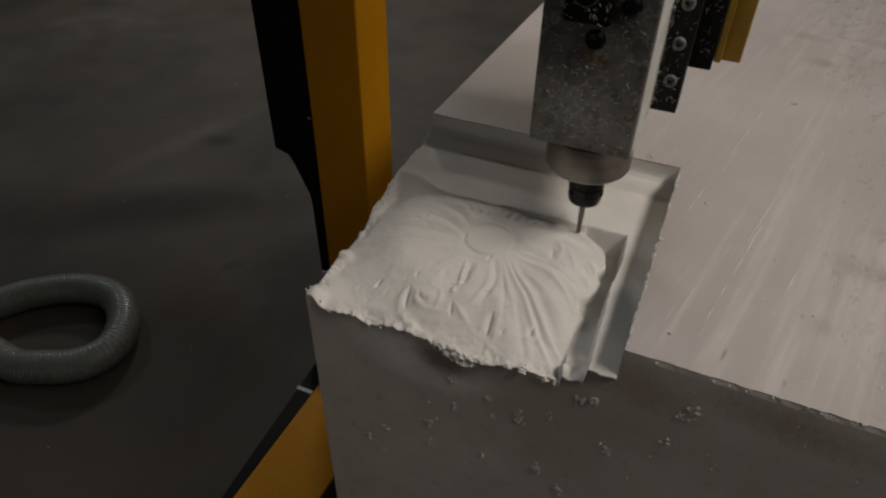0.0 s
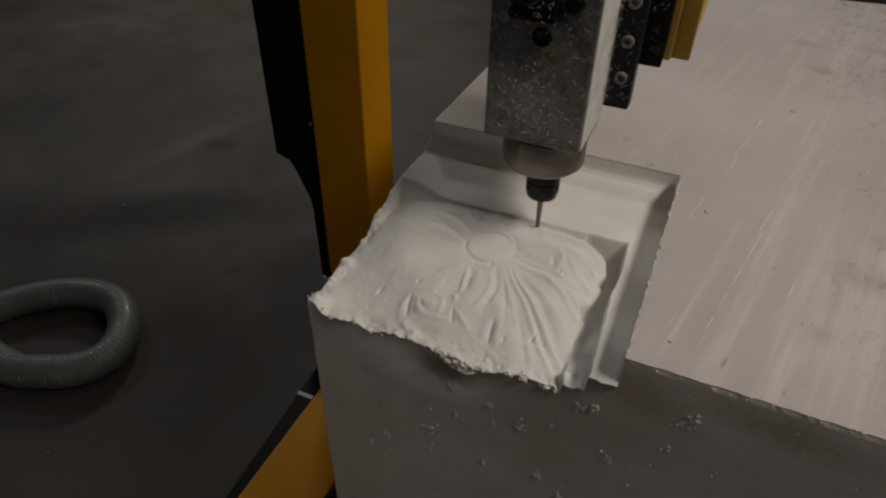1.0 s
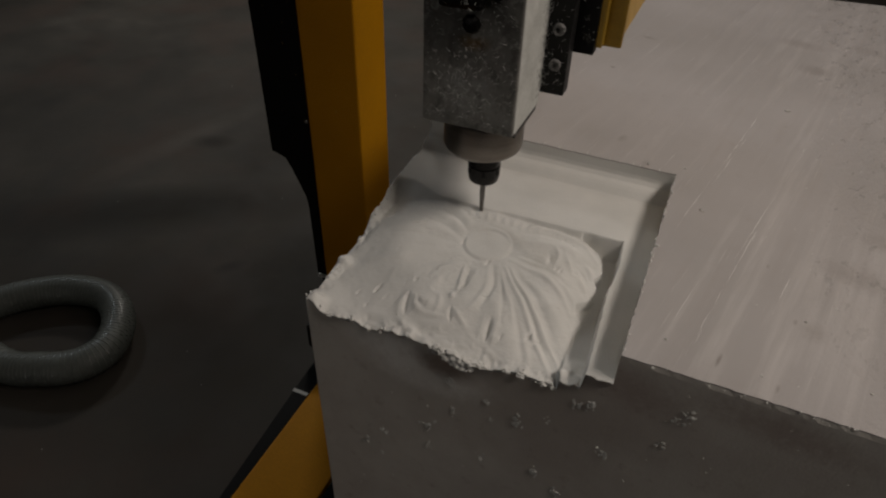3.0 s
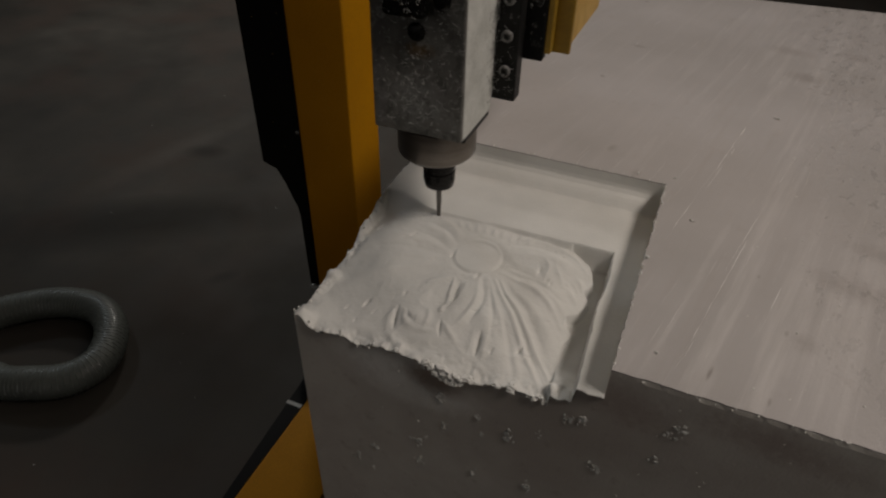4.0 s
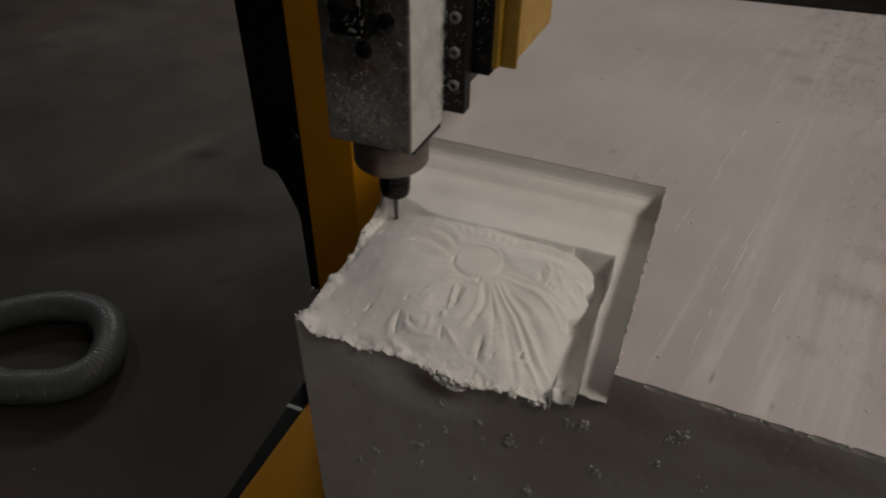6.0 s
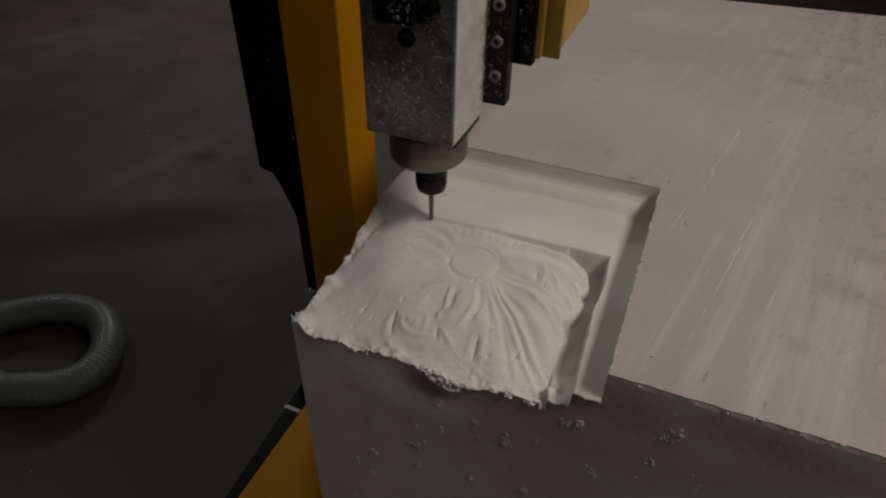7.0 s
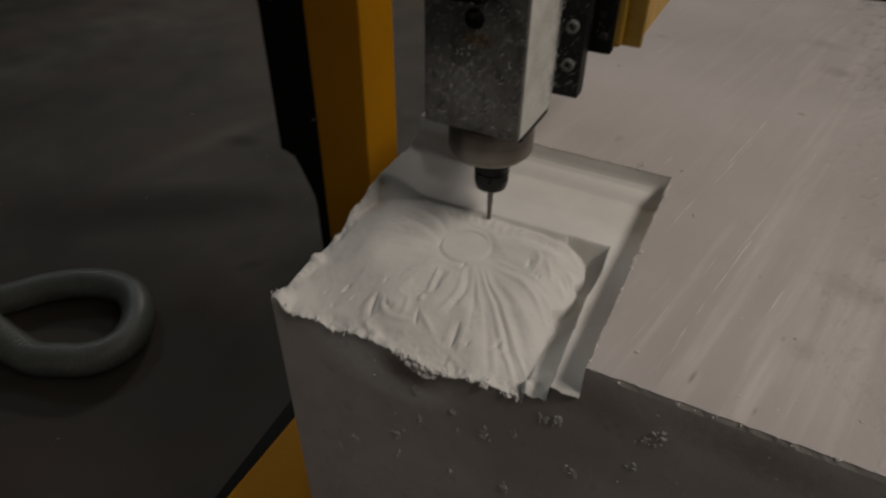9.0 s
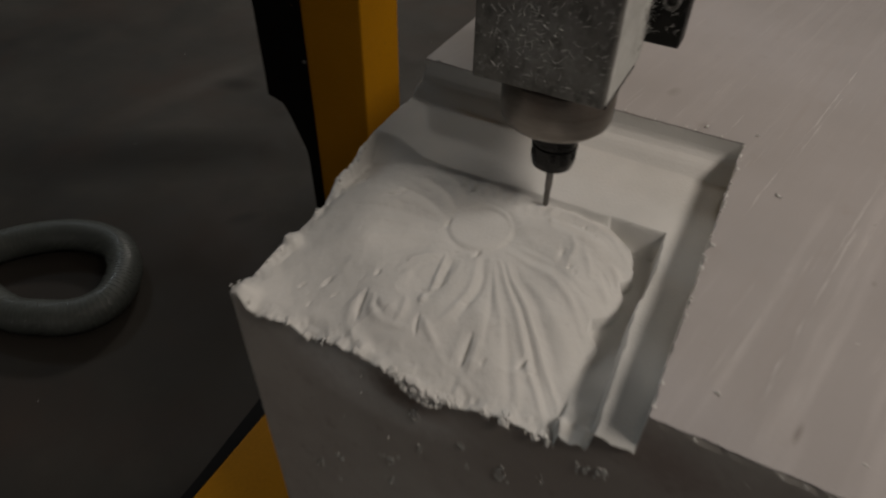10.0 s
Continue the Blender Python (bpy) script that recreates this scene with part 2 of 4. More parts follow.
face_col = mix(face_tree, ramp(face_tree, noise_tex(face_tree, coords(face_tree, (1, 1, 1)), 150, 3, 0.6), (0.57, grey(0)), (0.66, grey(0.3))), face_col, (0.44, 0.44, 0.42))
face_tree.links.new(face_col, face_bsdf.inputs["Base Color"])
M_STEEL = mat_simple("ground_steel", (0.15, 0.130, 0.112), (0.27, 0.245, 0.22), 10, 0.34, 0.9, 0.1, 0.0003, (1, 1, 6))
M_NUT = mat_simple("black_oxide_steel", (0.008, 0.008, 0.008), (0.018, 0.017, 0.016), 60, 0.22, 0.6, 0.1, 0.0003)
M_BIT = mat_simple("carbide", (0.10, 0.095, 0.09), (0.2, 0.19, 0.18), 90, 0.35, 0.9)
M_BOLT = mat_simple("dusty_bolt_steel", (0.06, 0.06, 0.058), (0.26, 0.255, 0.25), 260, 0.55, 0.2)
M_DUST = mat_simple("foam_dust", (0.36, 0.36, 0.345), (0.56, 0.555, 0.535), 80, 0.9)
M_HOSE = mat_simple("clear_grey_hose", (0.068, 0.076, 0.070), (0.104, 0.113, 0.103), 12, 0.55, 0.0, 0.1, 0.0005)
M_WIRE = mat_simple("hose_wire_rib", (0.080, 0.090, 0.083), (0.125, 0.135, 0.124), 60, 0.3)
# paler copy of the yellow: dust, and light on the slide housing painted in
M_PALE_YELLOW = mat_simple("pale_lit_dusty_yellow", (0.40, 0.235, 0.035), (0.56, 0.36, 0.11), 26, 0.55, relief=0.25, depth=0.0008)
# darker copy of the yellow: the slide front's shade is in the colour
M_OLIVE = mat_simple("shaded_yellow_paint", (0.19, 0.108, 0.006), (0.32, 0.190, 0.014), 30, 0.5, relief=0.25, depth=0.0008)
# paler copy of the body metal: dust plus lamp light painted on one side
M_LIT_SIDE = mat_simple("dusty_metal_lit_side", (0.46, 0.465, 0.44), (0.62, 0.625, 0.595), 40, 0.75, 0.0, 0.4, 0.0008)
M_PALE = mat_simple("pale_scratch", (0.84, 0.82, 0.81), (0.90, 0.88, 0.87), 80, 0.3)
M_WHITE = mat_simple("white_tape", (0.55, 0.55, 0.53), (0.7, 0.7, 0.68), 30, 0.6)


# ---- mesh helpers ----
def part(name, bm, mat, parent=None, label="", smooth=False):
    """One bmesh as one mesh object, under a thing where one is given."""
    bm.normal_update()
    for e in bm.edges:
        e.smooth = len(e.link_faces) == 2 and e.calc_face_angle(0) < 0.55
    data = bpy.data.meshes.new(name)
    bm.to_mesh(data)
    bm.free()
    for m in (mat if isinstance(mat, (list, tuple)) else [mat]):
        data.materials.append(m)
    if smooth:
        data.polygons.foreach_set("use_smooth", [True] * len(data.polygons))
    ob = new(name, data)
    ob.parent = parent
    return tagged(ob, label)


def thing(name, label, category, at=(0, 0, 0), group="", kind=""):
    ob = new(name)
    ob.empty_display_size = 0.05
    ob.location = at
    return tagged(ob, label, category, group, kind)


def box(lo, hi, bevel=0.0, segments=2):
    bm = bmesh.new()
    bmesh.ops.create_cube(bm, size=1)
    size = [b - a for a, b in zip(lo, hi)]
    mid = [(a + b) / 2 for a, b in zip(lo, hi)]
    for v in bm.verts:
        v.co = [c * s + m for c, s, m in zip(v.co, size, mid)]
    if bevel:
        bmesh.ops.bevel(bm, geom=bm.edges[:], offset=bevel, segments=segments, profile=0.6, affect="EDGES")
    return bm


def prism(points, axis, lo, hi, bevel=0.0):
    """A flat outline, pushed along an axis (0 x, 1 y, 2 z)."""
    bm = bmesh.new()
    rows = []
    for d in (lo, hi):
        row = []
        for a, b in points:
            co = [a, b]
            co.insert(axis, d)
            row.append(bm.verts.new(co))
        rows.append(row)
    n = len(points)
    bm.faces.new(rows[0]), bm.faces.new(rows[1][::-1])
    for i in range(n):
        bm.faces.new((rows[0][i], rows[1][i], rows[1][(i + 1) % n], rows[0][(i + 1) % n]))
    bmesh.ops.recalc_face_normals(bm, faces=bm.faces[:])
    if bevel:
        bmesh.ops.bevel(bm, geom=bm.edges[:], offset=bevel, segments=2, profile=0.6, affect="EDGES")
    return bm


def lathe(profile, steps=48, at=(0, 0, 0), axis=2):
    """A turned shape: (radius, height) pairs round an upright axis."""
    bm = bmesh.new()
    rings = []
    for r, z in profile:
        ring = []
        for k in range(steps):
            a = 2 * math.pi * k / steps
            co = [r * math.cos(a), r * math.sin(a), z]
            if axis == 1:
                co = [co[0], -co[2], co[1]]
            ring.append(bm.verts.new([c + o for c, o in zip(co, at)]))
        rings.append(ring)
    for a, b in zip(rings, rings[1:]):
        for k in range(steps):
            bm.faces.new((a[k], a[(k + 1) % steps], b[(k + 1) % steps], b[k]))
    bm.faces.new(rings[0][::-1]), bm.faces.new(rings[-1])
    bmesh.ops.recalc_face_normals(bm, faces=bm.faces[:])
    return bm


def flake(bm, at, size, rnd, flat=(1, 1, 1)):
    """A small crumb of irregular shape, added to a bmesh."""
    made = bmesh.ops.create_icosphere(bm, subdivisions=1, radius=size)["verts"]
    turn = Euler([rnd.uniform(0, 6.28) for _ in range(3)]).to_matrix()
    stretch = [rnd.uniform(0.5, 1.5) for _ in range(3)]
    for v in made:
        co = turn @ Vector([c * s * rnd.uniform(0.6, 1.3) for c, s in zip(v.co, stretch)])
        v.co = [c * f + o for c, f, o in zip(co, flat, at)]


def lump(bm, at, size, rnd, flat=(1, 1, 1)):
    """A soft torn curl of foam, added to a bmesh."""
    made = bmesh.ops.create_icosphere(bm, subdivisions=3, radius=size)["verts"]
    off = Vector([rnd.uniform(0, 50) for _ in range(3)])
    for v in made:
        way = v.co.normalized()
        swell = 1 + 0.55 * noise.noise(way * 1.6 + off) + 0.25 * noise.noise(way * 4.5 + off)
        v.co = [c * swell * f + o for c, f, o in zip(v.co, flat, at)]


# ---- the room ----
def build_room():
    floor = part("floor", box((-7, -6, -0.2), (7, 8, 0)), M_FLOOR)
    tagged(floor, "dark worn concrete workshop floor with spills and painted shade", "floor", kind="structure")
    for name, lo, hi in (("wall_north", (-7.2, 8, -0.2), (7.2, 8.2, 5)), ("wall_south", (-7.2, -6.2, -0.2), (7.2, -6, 5)),
                         ("wall_east", (7, -6, -0.2), (7.2, 8, 5)), ("wall_west", (-7.2, -6, -0.2), (-7, 8, 5))):
        tagged(part(name, box(lo, hi), M_WALL), "plain grey painted workshop wall", "wall", kind="structure")
    tagged(part("ceiling", box((-7.2, -6.2, 5), (7.2, 8.2, 5.2)), M_WALL), "plain grey workshop ceiling", "ceiling", kind="structure")


# ---- the foam block ----
POCKET_X, POCKET_Y = 0.323, 0.320     # walls of the milled corner
LEDGE = 0.0335                         # depth of the rough-cut step
BLOCK_X, BLOCK_Y = 1.25, 1.09


def lattice(seed, size=64):
    return np.random.RandomState(seed).rand(size, size)


def value_noise(x, y, scale, seed):
    """Smooth noise from 0 to 1 over arrays of x, y."""
    g = lattice(seed)
    u, v = x * scale + 100, y * scale + 100
    i, j = np.floor(u).astype(int), np.floor(v).astype(int)
    fu, fv = u - i, v - j
    fu, fv = fu * fu * (3 - 2 * fu), fv * fv * (3 - 2 * fv)
    a, b = g[i % 64, j % 64], g[(i + 1) % 64, j % 64]
    c, d = g[i % 64, (j + 1) % 64], g[(i + 1) % 64, (j + 1) % 64]
    return (a * (1 - fu) + b * fu) * (1 - fv) + (c * (1 - fu) + d * fu) * fv


def step(a, b, x):
    t = np.clip((x - a) / (b - a), 0, 1)
    return t * t * (3 - 2 * t)


def gauss(x, y, cx, cy, sx, sy, turn=0.0):
    c, s = math.cos(turn), math.sin(turn)
    u, v = (x - cx) * c + (y - cy) * s, -(x - cx) * s + (y - cy) * c
    return np.exp(-(u / sx) ** 2 - (v / sy) ** 2)


def ragged(t, seed):
    """How far a broken edge stands out along its length."""
    n = lambda scale, k: value_noise(t, t * 0 + 0.37 * k, scale, seed + k)
    return 0.008 * np.clip(n(27, 0) - 0.45, 0, 1) + 0.005 * np.clip(n(71, 1) - 0.45, 0, 1) + 0.0028 * n(210, 2)


def stroke(x, y, line, half):
    """Profile of a rounded, tapered tool stroke along a softened line, from 0 to 1."""
    for _ in range(2):
        cut = [line[0]]
        for (x0, y0), (x1, y1) in zip(line, line[1:]):
            cut += [(0.75 * x0 + 0.25 * x1, 0.75 * y0 + 0.25 * y1), (0.25 * x0 + 0.75 * x1, 0.25 * y0 + 0.75 * y1)]
        line = cut + [line[-1]]
    total = sum(math.hypot(b[0] - a[0], b[1] - a[1]) for a, b in zip(line, line[1:]))
    reach, every = 4 * half, np.zeros(np.shape(x))
    near = (x > min(p[0] for p in line) - reach) & (x < max(p[0] for p in line) + reach) & (y > min(p[1] for p in line) - reach) & (y < max(p[1] for p in line) + reach)
    if not near.any():
        return every
    x, y = x[near], y[near]
    best, along, run = np.full(np.shape(x), 9.0), np.zeros(np.shape(x)), 0.0
    for (x0, y0), (x1, y1) in zip(line, line[1:]):
        ux, uy = x1 - x0, y1 - y0
        length = math.hypot(ux, uy)
        if length < 1e-6:
            continue
        t = np.clip(((x - x0) * ux + (y - y0) * uy) / (length * length), 0, 1)
        gap = np.hypot(x - x0 - t * ux, y - y0 - t * uy)
        along = np.where(gap < best, run + t * length, along)
        best = np.minimum(best, gap)
        run += length
    end = np.minimum(along, total - along) / total
    taper = 0.35 + 0.65 * step(0.0, 0.30, end)
    every[near] = taper * np.exp(-(best / (1.1 * half * (0.6 + 0.4 * taper))) ** 2)
    return every


def carved_depth(x, y):
    """Depth below the block's top of the milled corner: rosette, border trough, rough step, walls."""
    cx, cy = 0.149, 0.147
    dx, dy = x - cx, y - cy
    r = np.hypot(dx, dy)
    fine = value_noise(x, y, 260, 3) - 0.5
    mid = value_noise(0.8 * x - 0.6 * y, 0.6 * x + 0.8 * y, 70, 5) - 0.5
    # the domed tile, lower towards its rim
    d = 0.0425 + 0.020 * step(0.085, 0.170, r) + 0.004 * step(0.0, -0.09, dy) - 0.005 * step(0.19, 0.24, x) * step(0.06, 0.0, y)
    row = np.interp(x, [0.0, 0.03, 0.05, 0.075, 0.10, 0.137, 0.188, 0.237, 0.26], [0.062, 0.050, 0.0430, 0.0380, 0.0360, 0.0360, 0.0390, 0.0425, 0.046])
    d = d + (row - d) * step(0.140, 0.195, y)
    # broad leaf masses: middle of a leaf, half lengths, turn, height
    for lx, ly, sx, sy, turn, high in ((0.235, 0.172, 0.034, 0.018, 0.1, 0.0032), (0.240, 0.120, 0.026, 0.014, -0.4, 0.0026), (0.252, 0.072, 0.026, 0.011, -0.9, 0.0022),
                                       (0.158, 0.075, 0.010, 0.030, -0.12, 0.0034), (0.126, 0.085, 0.010, 0.022, -0.3, 0.0024), (0.060, 0.148, 0.042, 0.014, 0.25, 0.0026),
                                       (0.055, 0.095, 0.036, 0.017, 0.6, 0.0022), (0.190, 0.062, 0.010, 0.030, 0.35, 0.0026), (0.215, 0.030, 0.010, 0.024, 0.45, 0.0020), (0.124, 0.038, 0.013, 0.009, 0.1, 0.0036)):
        d = d - high * gauss(x, y, lx, ly, sx, sy, turn)
    wx, wy = x + 0.0026 * (value_noise(x, y, 45, 8) - 0.5), y + 0.0026 * (value_noise(x, y, 45, 9) - 0.5)
    # ribs of the fan, with the furrows between them
    for line, half, high in (([(0.1795, 0.118), (0.207, 0.0845), (0.227, 0.0570), (0.244, 0.036), (0.256, 0.020), (0.264, 0.006)], 0.0026, 0.0034),
                             ([(0.188, 0.1165), (0.2225, 0.0770), (0.240, 0.0585), (0.257, 0.040), (0.268, 0.025), (0.275, 0.010)], 0.0026, 0.0034),
                             ([(0.184, 0.1170), (0.214, 0.0810), (0.234, 0.0580), (0.250, 0.038), (0.266, 0.014)], 0.0020, -0.0022),
                             ([(0.193, 0.1200), (0.230, 0.0820), (0.263, 0.046)], 0.0036, -0.0024), ([(0.183, 0.1325), (0.212, 0.1245), (0.229, 0.118), (0.247, 0.106), (0.262, 0.088)], 0.0030, 0.0028),
                             ([(0.205, 0.112), (0.235, 0.092), (0.258, 0.070)], 0.0040, 0.0014), ([(0.190, 0.1380), (0.222, 0.131), (0.252, 0.118)], 0.0030, -0.0020),
                             ([(0.172, 0.116), (0.187, 0.092), (0.203, 0.070), (0.216, 0.046)], 0.0030, 0.0026), ([(0.175, 0.112), (0.192, 0.078), (0.199, 0.056), (0.203, 0.044)], 0.0022, -0.0024),
                             ([(0.206, 0.070), (0.222, 0.042), (0.236, 0.012)], 0.0030, -0.0020), ([(0.226, 0.046), (0.238, 0.022), (0.244, 0.006)], 0.0034, 0.0018)):
        d = d - 0.54 * high * stroke(wx, wy, line, half)
    # curled leaf at the back
    for line, half, high in (([(0.176, 0.186), (0.190, 0.197), (0.212, 0.2005), (0.236, 0.1965), (0.256, 0.187), (0.270, 0.173)], 0.0036, 0.0034),
                             ([(0.182, 0.181), (0.205, 0.190), (0.232, 0.187), (0.254, 0.175)], 0.0034, -0.0022), ([(0.180, 0.166), (0.208, 0.173), (0.236, 0.174), (0.252, 0.164)], 0.0042, 0.0020),
                             ([(0.222, 0.170), (0.230, 0.158), (0.228, 0.140)], 0.0028, 0.0028), ([(0.217, 0.160), (0.222, 0.150), (0.221, 0.138)], 0.0024, -0.0018), ([(0.238, 0.160), (0.246, 0.150), (0.249, 0.139)], 0.0028, 0.0026),
                             ([(0.188, 0.152), (0.206, 0.154), (0.216, 0.148)], 0.0036, 0.0014), ([(0.186, 0.145), (0.208, 0.143), (0.222, 0.134)], 0.0026, -0.0016),
                             ([(0.258, 0.162), (0.268, 0.154), (0.272, 0.142)], 0.0030, 0.0028), ([(0.254, 0.138), (0.264, 0.130), (0.270, 0.120)], 0.0030, 0.0024), ([(0.255, 0.150), (0.262, 0.142), (0.265, 0.134)], 0.0022, -0.0024),
                             ([(0.250, 0.114), (0.260, 0.106), (0.265, 0.098)], 0.0030, 0.0018)):
        d = d - 0.50 * high * stroke(wx, wy, line, half)
    # tongues and scroll at the front
    for line, half, high in (([(0.163, 0.1120), (0.170, 0.092), (0.1725, 0.074), (0.170, 0.054), (0.163, 0.038)], 0.0028, 0.0030), ([(0.168, 0.1120), (0.177, 0.090), (0.179, 0.070), (0.176, 0.052)], 0.0024, -0.0028),
                             ([(0.139, 0.1040), (0.142, 0.088), (0.1455, 0.068)], 0.0022, 0.0036), ([(0.146, 0.1030), (0.148, 0.088), (0.150, 0.072)], 0.0022, -0.0032), ([(0.152, 0.1060), (0.156, 0.094), (0.155, 0.080)], 0.0026, 0.0014),
                             ([(0.136, 0.1060), (0.124, 0.098), (0.115, 0.086), (0.111, 0.072)], 0.0030, 0.0022), ([(0.133, 0.0960), (0.125, 0.082), (0.126, 0.066)], 0.0032, -0.0018),
                             ([(0.143, 0.0600), (0.146, 0.050)], 0.0026, 0.0036), ([(0.150, 0.0420), (0.151, 0.034), (0.154, 0.027)], 0.0016, -0.0040), ([(0.155, 0.0400), (0.162, 0.033), (0.171, 0.026)], 0.0028, 0.0034),
                             ([(0.131, 0.0520), (0.137, 0.040), (0.135, 0.028)], 0.0030, 0.0026), ([(0.107, 0.0440), (0.110, 0.034), (0.119, 0.028), (0.132, 0.026), (0.145, 0.029)], 0.0026, 0.0026),
                             ([(0.112, 0.0420), (0.115, 0.036), (0.124, 0.033)], 0.0018, -0.0028), ([(0.0995, 0.0460), (0.1000, 0.036), (0.105, 0.024)], 0.0019, -0.0054), ([(0.095, 0.0440), (0.095, 0.030), (0.100, 0.018)], 0.0030, 0.0018),
                             ([(0.107, 0.0240), (0.118, 0.015), (0.134, 0.011), (0.154, 0.013), (0.173, 0.020)], 0.0050, -0.0030), ([(0.104, 0.0140), (0.118, 0.005), (0.140, 0.001), (0.166, 0.003), (0.184, 0.010)], 0.0036, 0.0026),
                             ([(0.1915, 0.0450), (0.1925, 0.034), (0.1945, 0.020)], 0.0020, -0.0062), ([(0.199, 0.0460), (0.200, 0.032), (0.203, 0.016)], 0.0034, 0.0034), ([(0.184, 0.0460), (0.186, 0.032), (0.187, 0.018)], 0.0034, 0.0020),
                             ([(0.195, 0.0160), (0.205, 0.008), (0.219, 0.006)], 0.0030, 0.0020)):
        d = d - 0.60 * high * stroke(wx, wy, line, half)
    # long soft folds of the leaf beside the button
    for line, half, high in (([(0.122, 0.165), (0.109, 0.181), (0.088, 0.190)], 0.0040, 0.0024), ([(0.117, 0.154), (0.097, 0.168), (0.068, 0.176)], 0.0042, 0.0024), ([(0.114, 0.143), (0.086, 0.150), (0.044, 0.150)], 0.0044, 0.0022),
                             ([(0.118, 0.161), (0.102, 0.175), (0.078, 0.183)], 0.0026, -0.0018), ([(0.114, 0.148), (0.090, 0.159), (0.054, 0.164)], 0.0030, -0.0018), ([(0.114, 0.136), (0.080, 0.136), (0.034, 0.128)], 0.0034, -0.0016),
                             ([(0.116, 0.130), (0.080, 0.124), (0.034, 0.108)], 0.0048, 0.0016), ([(0.120, 0.121), (0.088, 0.106), (0.050, 0.084)], 0.0044, 0.0014), ([(0.126, 0.114), (0.104, 0.098), (0.090, 0.080)], 0.0040, -0.0012)):
        d = d - 0.50 * high * stroke(wx, wy, line, half)
    # short petals and beads along the back border
    for k in range(9):
        bx = 0.112 + 0.0105 * k
        d = d - 0.0013 * gauss(x, y, bx, 0.1885 + 0.05 * (bx - 0.11), 0.0030, 0.0056, 0.5 - 0.12 * k)
    # torn, layered scales between the scrolls
    scales = (1 - np.abs(2 * value_noise(0.8 * wx - 0.6 * wy, 0.6 * wx + 0.8 * wy, 46, 51) - 1)) ** 3
    d = d - 0.0009 * scales * step(0.12, 0.06, y) * step(0.07, 0.11, x)
    # centre button, flat and proud of a faint groove
    d = d + 0.0006 * np.exp(-((r - 0.0292) / 0.0028) ** 2)
    button = 1 - step(0.0235, 0.0285, r)
    # nicks left by the tool
    for nx, ny, a, deep in ((0.233, 0.044, 1.3, 0.004), (0.062, 0.045, 1.3, 0.004), (0.016, 0.168, 1.0, 0.005), (0.067, 0.153, 0.9, 0.003), (0.060, 0.148, 0.5, 0.002), (0.1495, 0.074, 1.1, 0.004), (0.160, 0.118, 1.4, 0.003), (0.1225, 0.141, 1.5, 0.003)):
        d = d + deep * gauss(x, y, nx, ny, 0.0046, 0.0017, a)
    rnd = random.Random(61)
    for _ in range(26):
        nx, ny = rnd.uniform(0.03, 0.262), rnd.uniform(0.012, 0.19)
        d = d + rnd.uniform(0.0006, 0.0020) * step(0.03, 0.045, math.hypot(nx - cx, ny - cy)) * gauss(x, y, nx, ny, rnd.uniform(0.0020, 0.0045), rnd.uniform(0.0010, 0.0016), rnd.gauss(1.15, 0.35))
    d = d + 0.0016 * (value_noise(x, y, 34, 6) - 0.5) + 0.0010 * mid + 0.0006 * (value_noise(x, y, 130, 7) - 0.5) + 0.0003 * fine
    d = d + button * (0.0418 + 0.0005 * mid - d)
    # crumbly rims towards the open sides
    rim = np.minimum(x, y)
    crumb = step(0.016, 0.0, rim)
    d = d + crumb * (0.002 + 0.006 * (value_noise(x, y, 38, 12) - 0.55) + 0.0045 * (value_noise(x, y, 100, 14) - 0.5) + 0.0026 * (value_noise(x, y, 260, 13) - 0.5))
    d = d - 0.010 * gauss(x, y, 0.007, 0.007, 0.010, 0.009) - 0.006 * gauss(x, y, 0.004, 0.074, 0.007, 0.006)
    d = d + 0.004 * gauss(x, y, 0.280, 0.0, 0.012, 0.012) * (0.6 + 0.8 * value_noise(x, y, 150, 15))
    # trough beside the lobed leaf border
    lobes = np.interp(y, [0.0, 0.04, 0.07, 0.088, 0.093, 0.104, 0.114, 0.127, 0.140, 0.149, 0.157, 0.166, 0.176, 0.188, 0.198, 0.205],
                      [0.2740, 0.2705, 0.2712, 0.2735, 0.2655, 0.2650, 0.2735, 0.2785, 0.2775, 0.2722, 0.2760, 0.2785, 0.2765, 0.2680, 0.2540, 0.2440])
    edge = lobes + 0.0022 * (value_noise(x, y, 90, 21) - 0.5) + 0.0024 * (value_noise(y, y * 0, 110, 23) - 0.5)
    d = np.where(x > 0.2, d + (0.0645 - 0.005 * step(0.05, 0.0, y) - d) * step(edge - 0.0012, edge + 0.0016, x), d)
    # swept crumbs choke the open end of the trough
    d = d - np.where(x > edge, 0.0075 * step(0.045, 0.006, y) * (0.45 + 0.9 * value_noise(x, y, 120, 77)), 0.0)
    # uncut rough step at the back and along the wall
    back = 0.1975 + 0.022 * x + 0.0022 * (value_noise(x, x * 0, 60, 22) - 0.5)
    rough = LEDGE - 0.0018 * step(0.12, 0.0, y) + 0.0005 * (value_noise(x, y, 25, 17) - 0.5)
    ledge_edge = np.interp(y, [0.0, 0.03, 0.06, 0.084, 0.108, 0.122, 0.135, 0.16, 0.21], [0.2975, 0.2955, 0.2940, 0.2928, 0.2902, 0.2905, 0.2925, 0.2925, 0.2890]) + 0.0016 * (value_noise(y, y * 0.3, 150, 31) - 0.5)
    width = 0.0035 + 0.022 * step(0.070, 0.02, x)
    rise = np.maximum(step(back - 0.0010, back + width, y), step(ledge_edge - 0.0020, ledge_edge + 0.0012, x))
    d = d + (rough - d) * rise
    # thin lip left standing beside the last cut
    d = d - 0.024 * np.exp(-(x / 0.0024) ** 2) * step(0.134, 0.196, y) * (1 - rise)
